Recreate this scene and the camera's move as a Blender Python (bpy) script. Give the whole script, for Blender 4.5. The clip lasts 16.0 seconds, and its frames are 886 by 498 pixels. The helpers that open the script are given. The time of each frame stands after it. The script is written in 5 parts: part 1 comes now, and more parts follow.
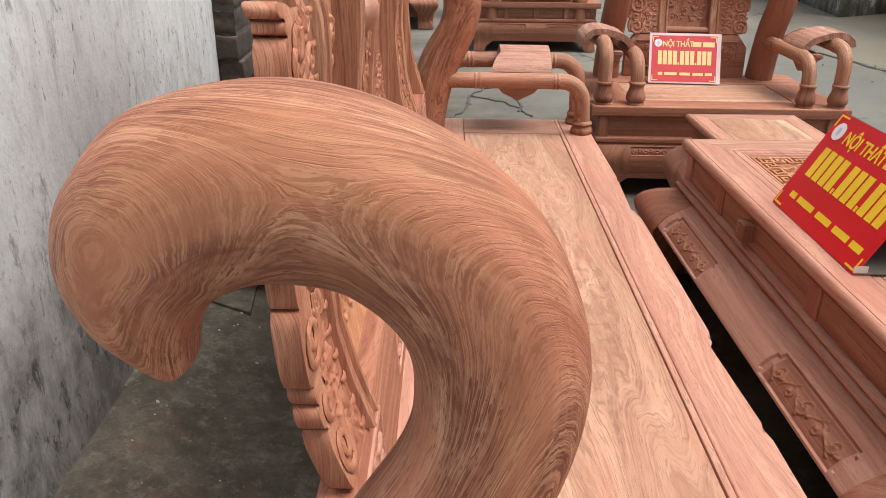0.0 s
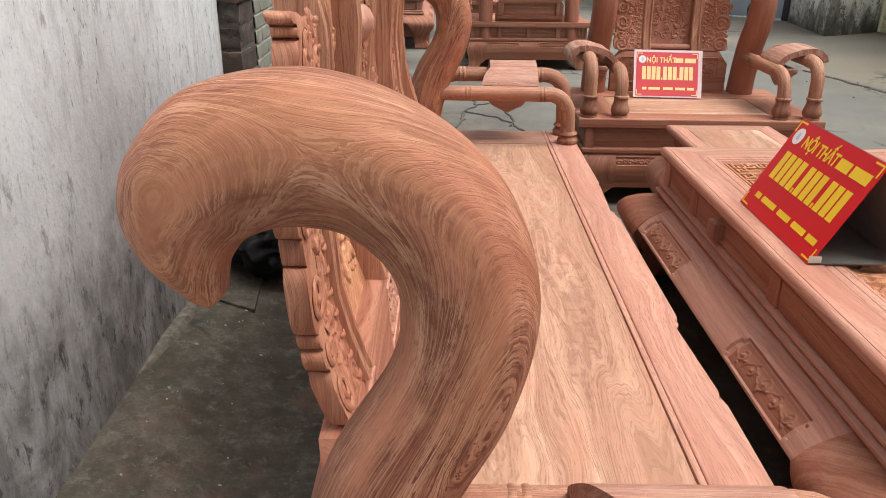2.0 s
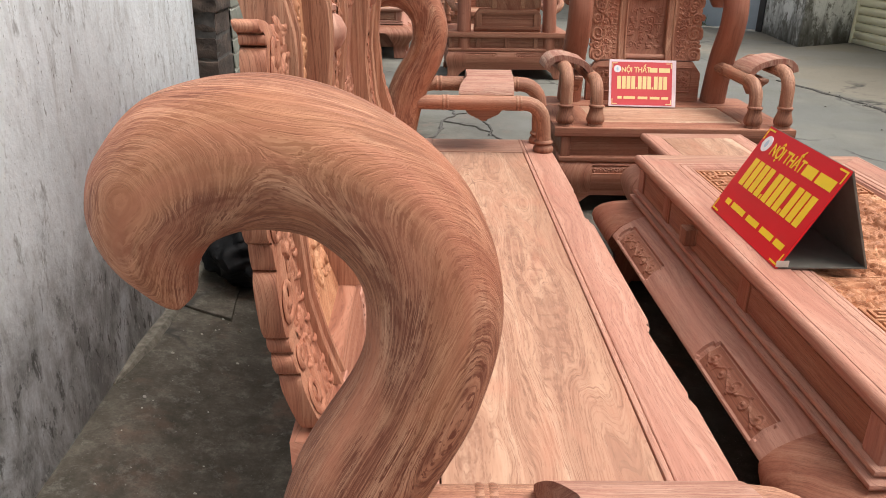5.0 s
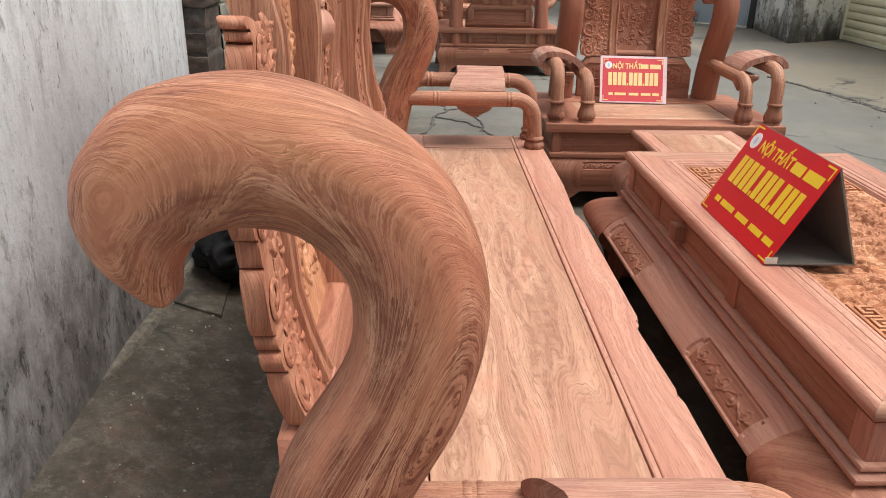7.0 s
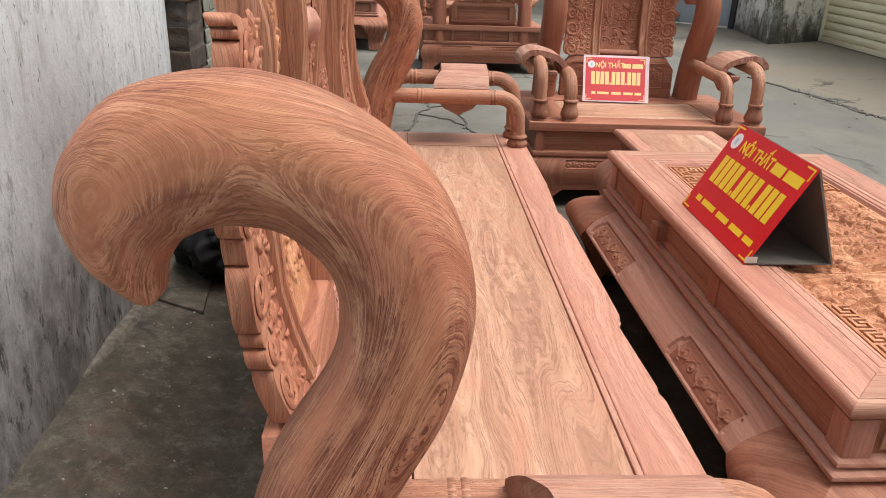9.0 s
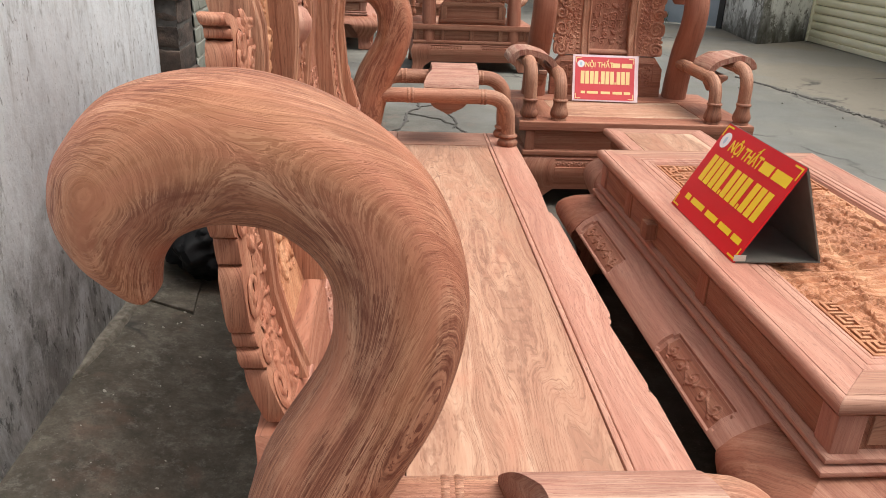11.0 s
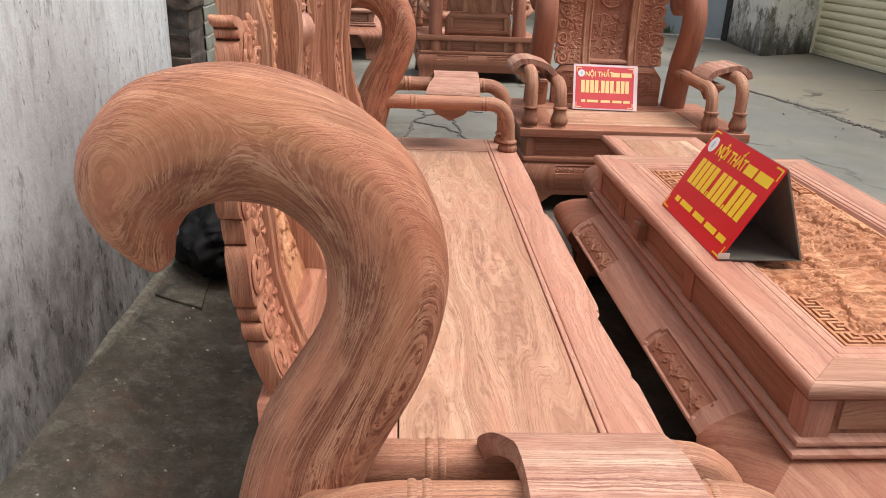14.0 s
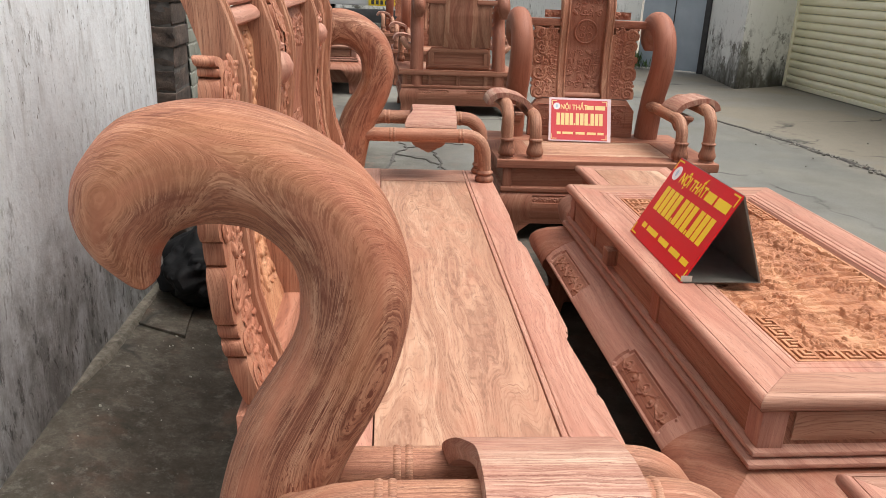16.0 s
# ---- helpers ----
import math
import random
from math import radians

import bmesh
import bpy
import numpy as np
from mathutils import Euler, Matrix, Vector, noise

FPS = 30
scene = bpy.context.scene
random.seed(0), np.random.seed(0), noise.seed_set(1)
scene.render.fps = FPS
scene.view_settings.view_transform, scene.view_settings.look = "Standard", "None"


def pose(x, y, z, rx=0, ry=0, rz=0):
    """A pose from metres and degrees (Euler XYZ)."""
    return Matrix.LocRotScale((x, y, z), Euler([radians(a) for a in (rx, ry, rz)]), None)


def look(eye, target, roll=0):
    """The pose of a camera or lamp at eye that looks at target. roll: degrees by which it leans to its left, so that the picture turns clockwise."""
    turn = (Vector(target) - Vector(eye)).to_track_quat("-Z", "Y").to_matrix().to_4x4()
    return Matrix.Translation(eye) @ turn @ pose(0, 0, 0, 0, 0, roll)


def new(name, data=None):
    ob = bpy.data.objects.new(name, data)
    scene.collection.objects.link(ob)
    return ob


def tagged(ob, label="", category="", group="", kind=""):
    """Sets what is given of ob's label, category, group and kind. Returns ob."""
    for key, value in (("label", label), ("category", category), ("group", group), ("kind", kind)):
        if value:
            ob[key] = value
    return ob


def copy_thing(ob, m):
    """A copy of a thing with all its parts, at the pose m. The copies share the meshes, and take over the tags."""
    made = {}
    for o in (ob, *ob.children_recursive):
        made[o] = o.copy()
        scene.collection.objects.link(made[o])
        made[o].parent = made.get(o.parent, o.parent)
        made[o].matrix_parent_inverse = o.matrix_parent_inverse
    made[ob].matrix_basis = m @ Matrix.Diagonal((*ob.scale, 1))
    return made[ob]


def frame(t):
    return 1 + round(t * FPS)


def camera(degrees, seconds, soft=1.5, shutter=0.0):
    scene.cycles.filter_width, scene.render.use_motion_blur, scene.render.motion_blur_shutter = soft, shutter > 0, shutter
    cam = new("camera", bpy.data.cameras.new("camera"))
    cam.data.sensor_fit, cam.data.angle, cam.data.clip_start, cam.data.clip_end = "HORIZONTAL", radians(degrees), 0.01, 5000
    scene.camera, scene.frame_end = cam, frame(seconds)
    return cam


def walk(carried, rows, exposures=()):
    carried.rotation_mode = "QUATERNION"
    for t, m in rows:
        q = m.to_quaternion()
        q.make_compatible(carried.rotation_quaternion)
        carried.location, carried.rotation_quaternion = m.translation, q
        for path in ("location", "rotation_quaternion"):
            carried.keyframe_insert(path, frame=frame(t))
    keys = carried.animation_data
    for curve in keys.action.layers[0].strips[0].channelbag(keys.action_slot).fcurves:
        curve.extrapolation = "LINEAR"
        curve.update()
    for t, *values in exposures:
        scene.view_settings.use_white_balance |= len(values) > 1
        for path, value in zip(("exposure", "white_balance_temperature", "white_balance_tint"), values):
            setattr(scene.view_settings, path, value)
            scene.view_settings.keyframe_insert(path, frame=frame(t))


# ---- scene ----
# camera and walk
cam = camera(60.6, 16.0, soft=0.8)
PATH = [
    (0, (0.03, 0.053, 1.204), (0.052, 1.869, 0.366), 0.9),
    (0.5, (0.029, 0.007, 1.204), (0.044, 1.828, 0.376), 0.8),
    (1, (0.043, -0.058, 1.209), (0.058, 1.768, 0.394), 0.7),
    (1.5, (0.044, -0.088, 1.214), (0.064, 1.744, 0.411), 0.7),
    (2, (0.046, -0.108, 1.211), (0.073, 1.729, 0.42), 0.8),
    (2.5, (0.057, -0.124, 1.212), (0.095, 1.716, 0.431), 0.9),
    (3, (0.062, -0.131, 1.212), (0.112, 1.712, 0.438), 1.0),
    (3.5, (0.055, -0.128, 1.211), (0.115, 1.717, 0.443), 1.2),
    (4, (0.057, -0.127, 1.21), (0.124, 1.72, 0.445), 1.2),
    (6.5, (0.067, -0.125, 1.213), (0.153, 1.717, 0.439), 1.1),
    (7, (0.068, -0.125, 1.213), (0.163, 1.716, 0.436), 1.3),
    (7.5, (0.069, -0.126, 1.214), (0.174, 1.713, 0.435), 1.5),
    (8, (0.064, -0.125, 1.215), (0.181, 1.713, 0.435), 1.8),
    (8.5, (0.062, -0.127, 1.216), (0.194, 1.709, 0.434), 2.0),
    (9, (0.063, -0.127, 1.216), (0.206, 1.708, 0.433), 2.2),
    (11.5, (0.055, -0.135, 1.217), (0.23, 1.696, 0.433), 2.5),
    (12, (0.05, -0.142, 1.208), (0.226, 1.687, 0.418), 2.7),
    (12.5, (0.05, -0.158, 1.208), (0.219, 1.67, 0.415), 2.7),
    (13, (0.05, -0.171, 1.203), (0.209, 1.66, 0.414), 2.6),
    (13.5, (0.057, -0.184, 1.208), (0.209, 1.653, 0.431), 2.6),
    (14, (0.08, -0.228, 1.218), (0.229, 1.617, 0.461), 2.5),
    (14.5, (0.083, -0.281, 1.224), (0.237, 1.574, 0.491), 2.5),
    (15, (0.087, -0.304, 1.228), (0.253, 1.558, 0.517), 2.5),
    (15.5, (0.091, -0.308, 1.233), (0.27, 1.559, 0.541), 2.4),
    (16, (0.101, -0.31, 1.233), (0.287, 1.563, 0.556), 2.4),
]
walk(cam, [(t, look(eye, target, roll)) for t, eye, target, roll in PATH])

# world, sun, exposure
world = bpy.data.worlds.new("overcast_sky")
scene.world = world
world.use_nodes = True
wn = world.node_tree
sky = wn.nodes.new("ShaderNodeTexSky")
sky.sky_type, sky.sun_disc = "NISHITA", False
sky.sun_elevation, sky.sun_rotation = radians(67), radians(99)
sky.air_density, sky.dust_density, sky.ozone_density = 1.0, 6.0, 1.0
hazy = wn.nodes.new("ShaderNodeHueSaturation")
hazy.inputs["Saturation"].default_value = 0.25
wn.links.new(sky.outputs[0], hazy.inputs["Color"])
wn.links.new(hazy.outputs[0], wn.nodes["Background"].inputs["Color"])
wn.nodes["Background"].inputs["Strength"].default_value = 0.115
sun_data = bpy.data.lights.new("sun", "SUN")
sun_data.energy, sun_data.angle, sun_data.color = 2.75, radians(42), (1.0, 0.96, 0.905)
sun = new("sun", sun_data)
sun.matrix_world = look((2.5, -0.4, 6.0), (0, 0, 0))
scene.view_settings.exposure = 0.39


# ---- materials ----
def nodes_of(name):
    m = bpy.data.materials.new(name)
    m.use_nodes = True
    return m, m.node_tree, m.node_tree.nodes["Principled BSDF"]


def node(nt, kind, ins=None, **props):
    n = nt.nodes.new("ShaderNode" + kind)
    for k, v in props.items():
        setattr(n, k, v)
    for k, v in (ins or {}).items():
        if isinstance(v, bpy.types.NodeSocket):
            nt.links.new(v, n.inputs[k])
        else:
            n.inputs[k].default_value = v
    return n


def noise_tex(nt, vec, scale, detail=3.0, rough=0.55, distortion=0.0):
    return node(nt, "TexNoise", {"Vector": vec, "Scale": scale, "Detail": detail, "Roughness": rough,
                                 "Distortion": distortion}).outputs["Fac"]


def ramp(nt, fac, stops):
    n = node(nt, "ValToRGB", {"Fac": fac})
    el = n.color_ramp.elements
    while len(el) < len(stops):
        el.new(0.5)
    for e, (p, c) in zip(el, stops):
        e.position = p
        e.color = (*c, 1) if isinstance(c, tuple) else (c, c, c, 1)
    return n.outputs["Color"]


def mixc(nt, fac, a, b, blend="MIX"):
    n = nt.nodes.new("ShaderNodeMix")
    n.data_type, n.blend_type = "RGBA", blend
    for sock, v in ((n.inputs[0], fac), (n.inputs[6], a), (n.inputs[7], b)):
        if isinstance(v, bpy.types.NodeSocket):
            nt.links.new(v, sock)
        elif isinstance(v, tuple):
            sock.default_value = (*v, 1)
        else:
            sock.default_value = v
    return n.outputs[2]


def mth(nt, op, a, b=0.0, clamp=False):
    n = nt.nodes.new("ShaderNodeMath")
    n.operation, n.use_clamp = op, clamp
    for i, v in enumerate((a, b)):
        if isinstance(v, bpy.types.NodeSocket):
            nt.links.new(v, n.inputs[i])
        else:
            n.inputs[i].default_value = v
    return n.outputs[0]


def bump(nt, bsdf, height, strength, distance):
    b = node(nt, "Bump", {"Height": height, "Strength": strength, "Distance": distance})
    nt.links.new(b.outputs[0], bsdf.inputs["Normal"])


def wood(name, axis, normal, dark, mid, light, amp=0.010, wscale=6.0, stretch=0.22, lines=330.0, dark_lines=0.6, pores=0.6, rough=0.55, streak=30.0, ripple=0.3, broad_k=45.0,
         swept=False, drifting=2.2, bands=0.6, thin_at=(0.30, 0.47), swell=None, blush=0.0, thin_w=None, pore_k=4.0, fibre=0.0, ridges=(), span=(0.36, 0.63), heart=0.0, ragged=0.0, dashes=()):
    """Raw sawn rosewood: layers across normal that a slow noise bends, cut by the surface. axis: the grain's direction.
    swept: it follows a bent part, by the uv of metres along and across it."""
    m, nt, bsdf = nodes_of(name)
    dark, mid, light = (tuple(c * k for c, k in zip(col, (0.765, 0.785, 0.79))) for col in (dark, mid, light))
    tc = node(nt, "TexCoord")
    rnd = node(nt, "ObjectInfo").outputs["Random"]
    shift = node(nt, "CombineXYZ", {"X": mth(nt, "MULTIPLY", rnd, 7.3), "Y": mth(nt, "MULTIPLY", rnd, 3.1),
                                    "Z": mth(nt, "MULTIPLY", rnd, 11.7)}).outputs[0]
    place = tc.outputs["Object"]
    if swept:
        uv = node(nt, "SeparateXYZ", {0: tc.outputs["UV"]}).outputs
        place = node(nt, "CombineXYZ", {"X": uv["X"], "Y": uv["Y"], "Z": node(nt, "SeparateXYZ", {0: place}).outputs["Y"]}).outputs[0]
    p = node(nt, "VectorMath", {0: place, 1: shift}, operation="ADD").outputs[0]

    def stretched(k):
        sc = [1.0, 1.0, 1.0]
        sc[axis] = k
        return node(nt, "VectorMath", {0: p, 1: tuple(sc)}, operation="MULTIPLY").outputs[0]
    slow, long_ = stretched(stretch), stretched(stretch * 0.3)
    flat = node(nt, "VectorMath", {0: p, 1: Vector(normal).normalized()}, operation="DOT_PRODUCT").outputs["Value"]
    w1 = mth(nt, "MULTIPLY", mth(nt, "SUBTRACT", noise_tex(nt, slow, wscale, 2.0, 0.45), 0.5), amp * 4)
    w2 = mth(nt, "MULTIPLY", mth(nt, "SUBTRACT", noise_tex(nt, slow, wscale * 6, 2.0, 0.5), 0.5), amp * ripple)
    g = mth(nt, "ADD", flat, mth(nt, "ADD", w1, w2))
    if swell:
        along = node(nt, "SeparateXYZ", {0: tc.outputs["UV"]}).outputs["X"]
        rise = node(nt, "ValToRGB", {"Fac": along})
        rise.color_ramp.interpolation = "B_SPLINE"
        while len(rise.color_ramp.elements) < len(swell):
            rise.color_ramp.elements.new(0.5)
        for e, (at, v, lean_) in zip(rise.color_ramp.elements, swell):
            e.position, e.color = at, (v, lean_, v, 1)
        rgb = node(nt, "SeparateColor", {0: rise.outputs["Color"]}).outputs
        side = mth(nt, "MULTIPLY", node(nt, "SeparateXYZ", {0: tc.outputs["UV"]}).outputs["Y"], mth(nt, "SUBTRACT", rgb[1], 0.5))
        g = mth(nt, "ADD", g, mth(nt, "ADD", mth(nt, "MULTIPLY", rgb[0], 0.075), mth(nt, "MULTIPLY", side, 1.6)))
    if fibre:
        g = mth(nt, "ADD", g, mth(nt, "MULTIPLY", noise_tex(nt, stretched(0.07), 260.0, 2.0, 0.6), fibre))
    if ragged:
        g = mth(nt, "ADD", g, mth(nt, "MULTIPLY", mth(nt, "SUBTRACT", noise_tex(nt, stretched(0.55), 240.0, 3.0, 0.7), 0.5), ragged))
    # layers: noise that runs along g, and only slowly along the board
    drift = noise_tex(nt, long_, 18.0, 2.0)

    def layer(k, detail, rg):
        v = node(nt, "CombineXYZ", {"X": mth(nt, "MULTIPLY", g, k), "Y": mth(nt, "MULTIPLY", drift, drifting), "Z": 0.37}).outputs[0]
        return noise_tex(nt, v, 1.0, detail, rg)
    broad, thin = layer(broad_k, 2.0, 0.5), layer(lines, 2.0, 0.6)
    grain = noise_tex(nt, stretched(0.06), 210.0, 3.0, 0.65)
    lean = 0.85 - bands if thin_w is None else thin_w
    tone = mth(nt, "ADD", mth(nt, "MULTIPLY", broad, bands), mth(nt, "ADD", mth(nt, "MULTIPLY", thin, lean), mth(nt, "ADD", mth(nt, "MULTIPLY", grain, 0.15), 0.5 * (0.85 - bands - lean))))
    col = ramp(nt, tone, [(span[0], dark), (0.5, mid), (span[1], light)])
    ln = ramp(nt, thin, [(thin_at[0], 1.0), (thin_at[1], 0.0)])
    ln = mth(nt, "MULTIPLY", ln, ramp(nt, mth(nt, "ADD", mth(nt, "MULTIPLY", drift, 0.6), mth(nt, "MULTIPLY", broad, 0.4)), [(0.36, 1.0), (0.62, 0.25)]))
    deep = tuple(c * k for c, k in zip(dark, (0.56, 0.48, 0.48)))
    ln2 = ramp(nt, layer(lines * 2.3, 1.5, 0.55), [(0.30, 1.0), (0.46, 0.0)])
    col = mixc(nt, mth(nt, "MULTIPLY", ln2, dark_lines * 0.55), col, tuple(c * 0.75 for c in dark))
    col = mixc(nt, mth(nt, "MULTIPLY", ln, dark_lines), col, deep)
    for k, width, dark_by in ridges:
        # fine ragged growth lines of even width, broken here and there
        near = mth(nt, "ABSOLUTE", mth(nt, "SUBTRACT", layer(k, 1.0, 0.5), 0.5))
        broken = ramp(nt, noise_tex(nt, stretched(0.35), 55.0, 3.0, 0.65), [(0.40, 0.25), (0.56, 1.0)])
        col = mixc(nt, mth(nt, "MULTIPLY", mth(nt, "MULTIPLY", ramp(nt, near, [(0.0, 1.0), (width, 0.0)]), broken), dark_by), col, deep)
    streak_v = node(nt, "VectorMath", {0: node(nt, "VectorMath", {0: p, "Scale": streak}, operation="SCALE").outputs[0],
                                       1: node(nt, "CombineXYZ", {"X": mth(nt, "MULTIPLY", g, lines * pore_k)}).outputs[0]}, operation="ADD").outputs[0]
    pore = ramp(nt, noise_tex(nt, streak_v, 1.0, 2.0, 0.6), [(0.34, 1.0), (0.46, 0.0)])
    col = mixc(nt, mth(nt, "MULTIPLY", pore, pores), col, tuple(c * 0.55 for c in dark))
    for k, run, at, dark_by in dashes:
        # short open vessels, cut along the layers
        v = node(nt, "VectorMath", {0: node(nt, "VectorMath", {0: p, "Scale": run}, operation="SCALE").outputs[0],
                                    1: node(nt, "CombineXYZ", {"Z": mth(nt, "MULTIPLY", g, k)}).outputs[0]}, operation="ADD").outputs[0]
        cut = ramp(nt, noise_tex(nt, v, 1.0, 1.0, 0.5), [(at - 0.04, 1.0), (at, 0.0)])
        col = mixc(nt, mth(nt, "MULTIPLY", cut, dark_by), col, deep)
    cloud = noise_tex(nt, p, 3.5, 3.0, 0.6)
    col = mixc(nt, ramp(nt, cloud, [(0.4, 0.0), (0.75, 0.35)]), col, tuple(c * 0.82 for c in mid))
    if heart:
        # dark heartwood streaks along the grain
        vein = ramp(nt, noise_tex(nt, stretched(0.16), 24.0, 4.0, 0.66, 0.3), [(0.52, 0.0), (0.66, heart)])
        col = mixc(nt, mth(nt, "MULTIPLY", vein, ramp(nt, grain, [(0.42, 1.0), (0.58, 0.45)])), col, tuple(c * 0.72 for c in dark))
        glow = ramp(nt, noise_tex(nt, stretched(0.3), 8.0, 3.0, 0.6), [(0.50, 0.0), (0.66, 0.45)])
        col = mixc(nt, glow, col, (mid[0] * 0.98, mid[1] * 0.90, mid[2] * 0.68))
    if blush:
        red = ramp(nt, noise_tex(nt, stretched(0.4), 9.0, 4.0, 0.6, 0.6), [(0.48, 0.0), (0.70, blush)])
        col = mixc(nt, red, col, (mid[0] * 0.92, mid[1] * 0.74, mid[2] * 0.72))
    nt.links.new(col, bsdf.inputs["Base Color"])
    nt.links.new(ramp(nt, grain, [(0.3, rough + 0.1), (0.7, rough - 0.05)]), bsdf.inputs["Roughness"])
    bsdf.inputs["Specular IOR Level"].default_value = 0.3
    h = mth(nt, "SUBTRACT", mth(nt, "MULTIPLY", grain, 0.5), mth(nt, "ADD", mth(nt, "MULTIPLY", pore, 0.5), mth(nt, "MULTIPLY", ln, 0.3)))
    bump(nt, bsdf, h, 0.5, 0.0014)
    return m


PINK = ((0.47, 0.210, 0.150), (0.60, 0.295, 0.212), (0.72, 0.395, 0.29))
BROWN = ((0.27, 0.102, 0.062), (0.42, 0.178, 0.108), (0.53, 0.262, 0.165))
TAN = ((0.43, 0.206, 0.132), (0.61, 0.345, 0.228), (0.77, 0.525, 0.372))
ORANGE = ((0.38, 0.138, 0.066), (0.62, 0.272, 0.142), (0.79, 0.415, 0.232))
POST = ((0.33, 0.105, 0.062), (0.63, 0.288, 0.172), (0.92, 0.530, 0.340))
STILE = ((0.33, 0.132, 0.080), (0.57, 0.270, 0.165), (0.74, 0.415, 0.262))
BOARD = dict(amp=0.016, wscale=5.0, stretch=0.30, lines=260.0, dark_lines=0.28, pores=0.5, ripple=0.35, bands=0.5, blush=0.55)
wood_x = wood("raw_rosewood_x", 0, (0, 0.22, 0.6), (0.38, 0.178, 0.122), (0.53, 0.275, 0.190), (0.67, 0.390, 0.275), **BOARD)
wood_y = wood("raw_rosewood_y", 1, (0.22, 0, 0.6), *PINK, **BOARD)
wood_z = wood("raw_rosewood_z", 2, (0.7, 0.5, 0), *PINK, **BOARD)
stile_wood = wood("back_rosewood_z", 2, (0.7, 0.6, 0), *STILE, amp=0.016, ragged=0.0012, lines=420.0, dark_lines=0.4, pores=0.7, blush=0.6)
brown_y = wood("brown_rosewood_y", 1, (0.6, 0, 0.5), *BROWN, blush=0.4)
figured_x = wood("figured_rosewood_x", 0, (0, 0.9, 0.25), (0.36, 0.165, 0.105), (0.52, 0.270, 0.175), (0.66, 0.390, 0.260), amp=0.02, wscale=5.0, stretch=0.35, lines=300.0, dark_lines=0.4, ridges=((200.0, 0.03, 0.5),), blush=0.4)
brown_z = wood("brown_rosewood_z", 2, (0.6, 0.5, 0), *BROWN)
RUDDY = ((0.31, 0.112, 0.066), (0.45, 0.182, 0.112), (0.57, 0.268, 0.172))
ruddy_x = wood("ruddy_rosewood_x", 0, (0, 0.22, 0.6), *RUDDY, **BOARD)
ruddy_y = wood("ruddy_rosewood_y", 1, (0.22, 0, 0.6), *RUDDY, **BOARD)
ruddy_z = wood("ruddy_rosewood_z", 2, (0.7, 0.5, 0), *RUDDY, **BOARD)
orange_z = wood("carved_rosewood_z", 2, (0.9, 0.3, 0), *ORANGE, dark_lines=0.3)
orange_y = wood("carved_rosewood_y", 1, (0.3, 0, 0.9), *ORANGE, dark_lines=0.3)
tan_y = wood("figured_seat_wood", 1, (0.20, 0, 1.0), *TAN, amp=0.024, wscale=6.0, stretch=0.22, lines=300.0, dark_lines=0.45, pores=0.45, rough=0.48, ripple=0.22, broad_k=50.0, blush=0.6,
             ridges=((150.0, 0.036, 0.75), (420.0, 0.040, 0.45)), span=(0.33, 0.62))
pale_x = wood("striped_arm_wood", 0, (0, 1.0, 0.25), (0.44, 0.155, 0.110), (0.66, 0.370, 0.270), (0.84, 0.600, 0.45), amp=0.007, wscale=8.0, stretch=0.5, pore_k=2.5, fibre=0.0042, lines=460.0, dark_lines=0.75, pores=0.9, ripple=1.1, ridges=((330.0, 0.10, 0.65), (800.0, 0.08, 0.6)), ragged=0.0026, thin_at=(0.36, 0.44), bands=0.52, thin_w=0.16, blush=0.5)
post_wood = wood("post_rosewood", 0, (0.0, 0.0, -0.82), *POST, pore_k=1.5, fibre=0.0008, amp=0.0042, wscale=7.0, stretch=0.6, lines=1500.0, dark_lines=0.45, pores=0.55, streak=55.0, ripple=0.40, broad_k=75.0, swept=True,
                 drifting=1.2, bands=0.46, thin_w=0.12, thin_at=(0.37, 0.455), swell=((0.0, 0.70, 0.3), (0.36, 0.80, 0.18), (0.56, 1.0, 0.06), (0.70, 0.66, 0.16), (0.865, 0.04, 0.58), (0.965, 0.70, 0.36)), blush=0.9,
                 ridges=((300.0, 0.070, 1.0), (760.0, 0.060, 0.95), (1700.0, 0.070, 0.70)), span=(0.33, 0.66), heart=0.75, ragged=0.00035, dashes=((800.0, 60.0, 0.37, 0.9), (1700.0, 130.0, 0.36, 0.8)))
chair_post_wood = wood("ruddy_post_rosewood", 0, (0.0, -0.92, -0.30), (0.28, 0.092, 0.056), (0.42, 0.160, 0.098), (0.54, 0.236, 0.150), fibre=0.0012, ragged=0.0008, amp=0.0035, wscale=4.0, stretch=0.25, lines=420.0, dark_lines=0.3, pores=0.5, span=(0.30, 0.70),
                       swept=True, blush=0.6)
rail_wood = wood("rail_rosewood", 0, (0.0, 0.6, 0.7), (0.36, 0.150, 0.092), (0.62, 0.305, 0.190), (0.78, 0.440, 0.285), stretch=0.4, lines=850.0, dark_lines=0.5, pores=0.6, pore_k=1.6, fibre=0.0015, ragged=0.0018, ridges=((420.0, 0.05, 0.6), (1100.0, 0.06, 0.55)), dashes=((1300.0, 120.0, 0.45, 0.6),), swept=True, blush=0.6)


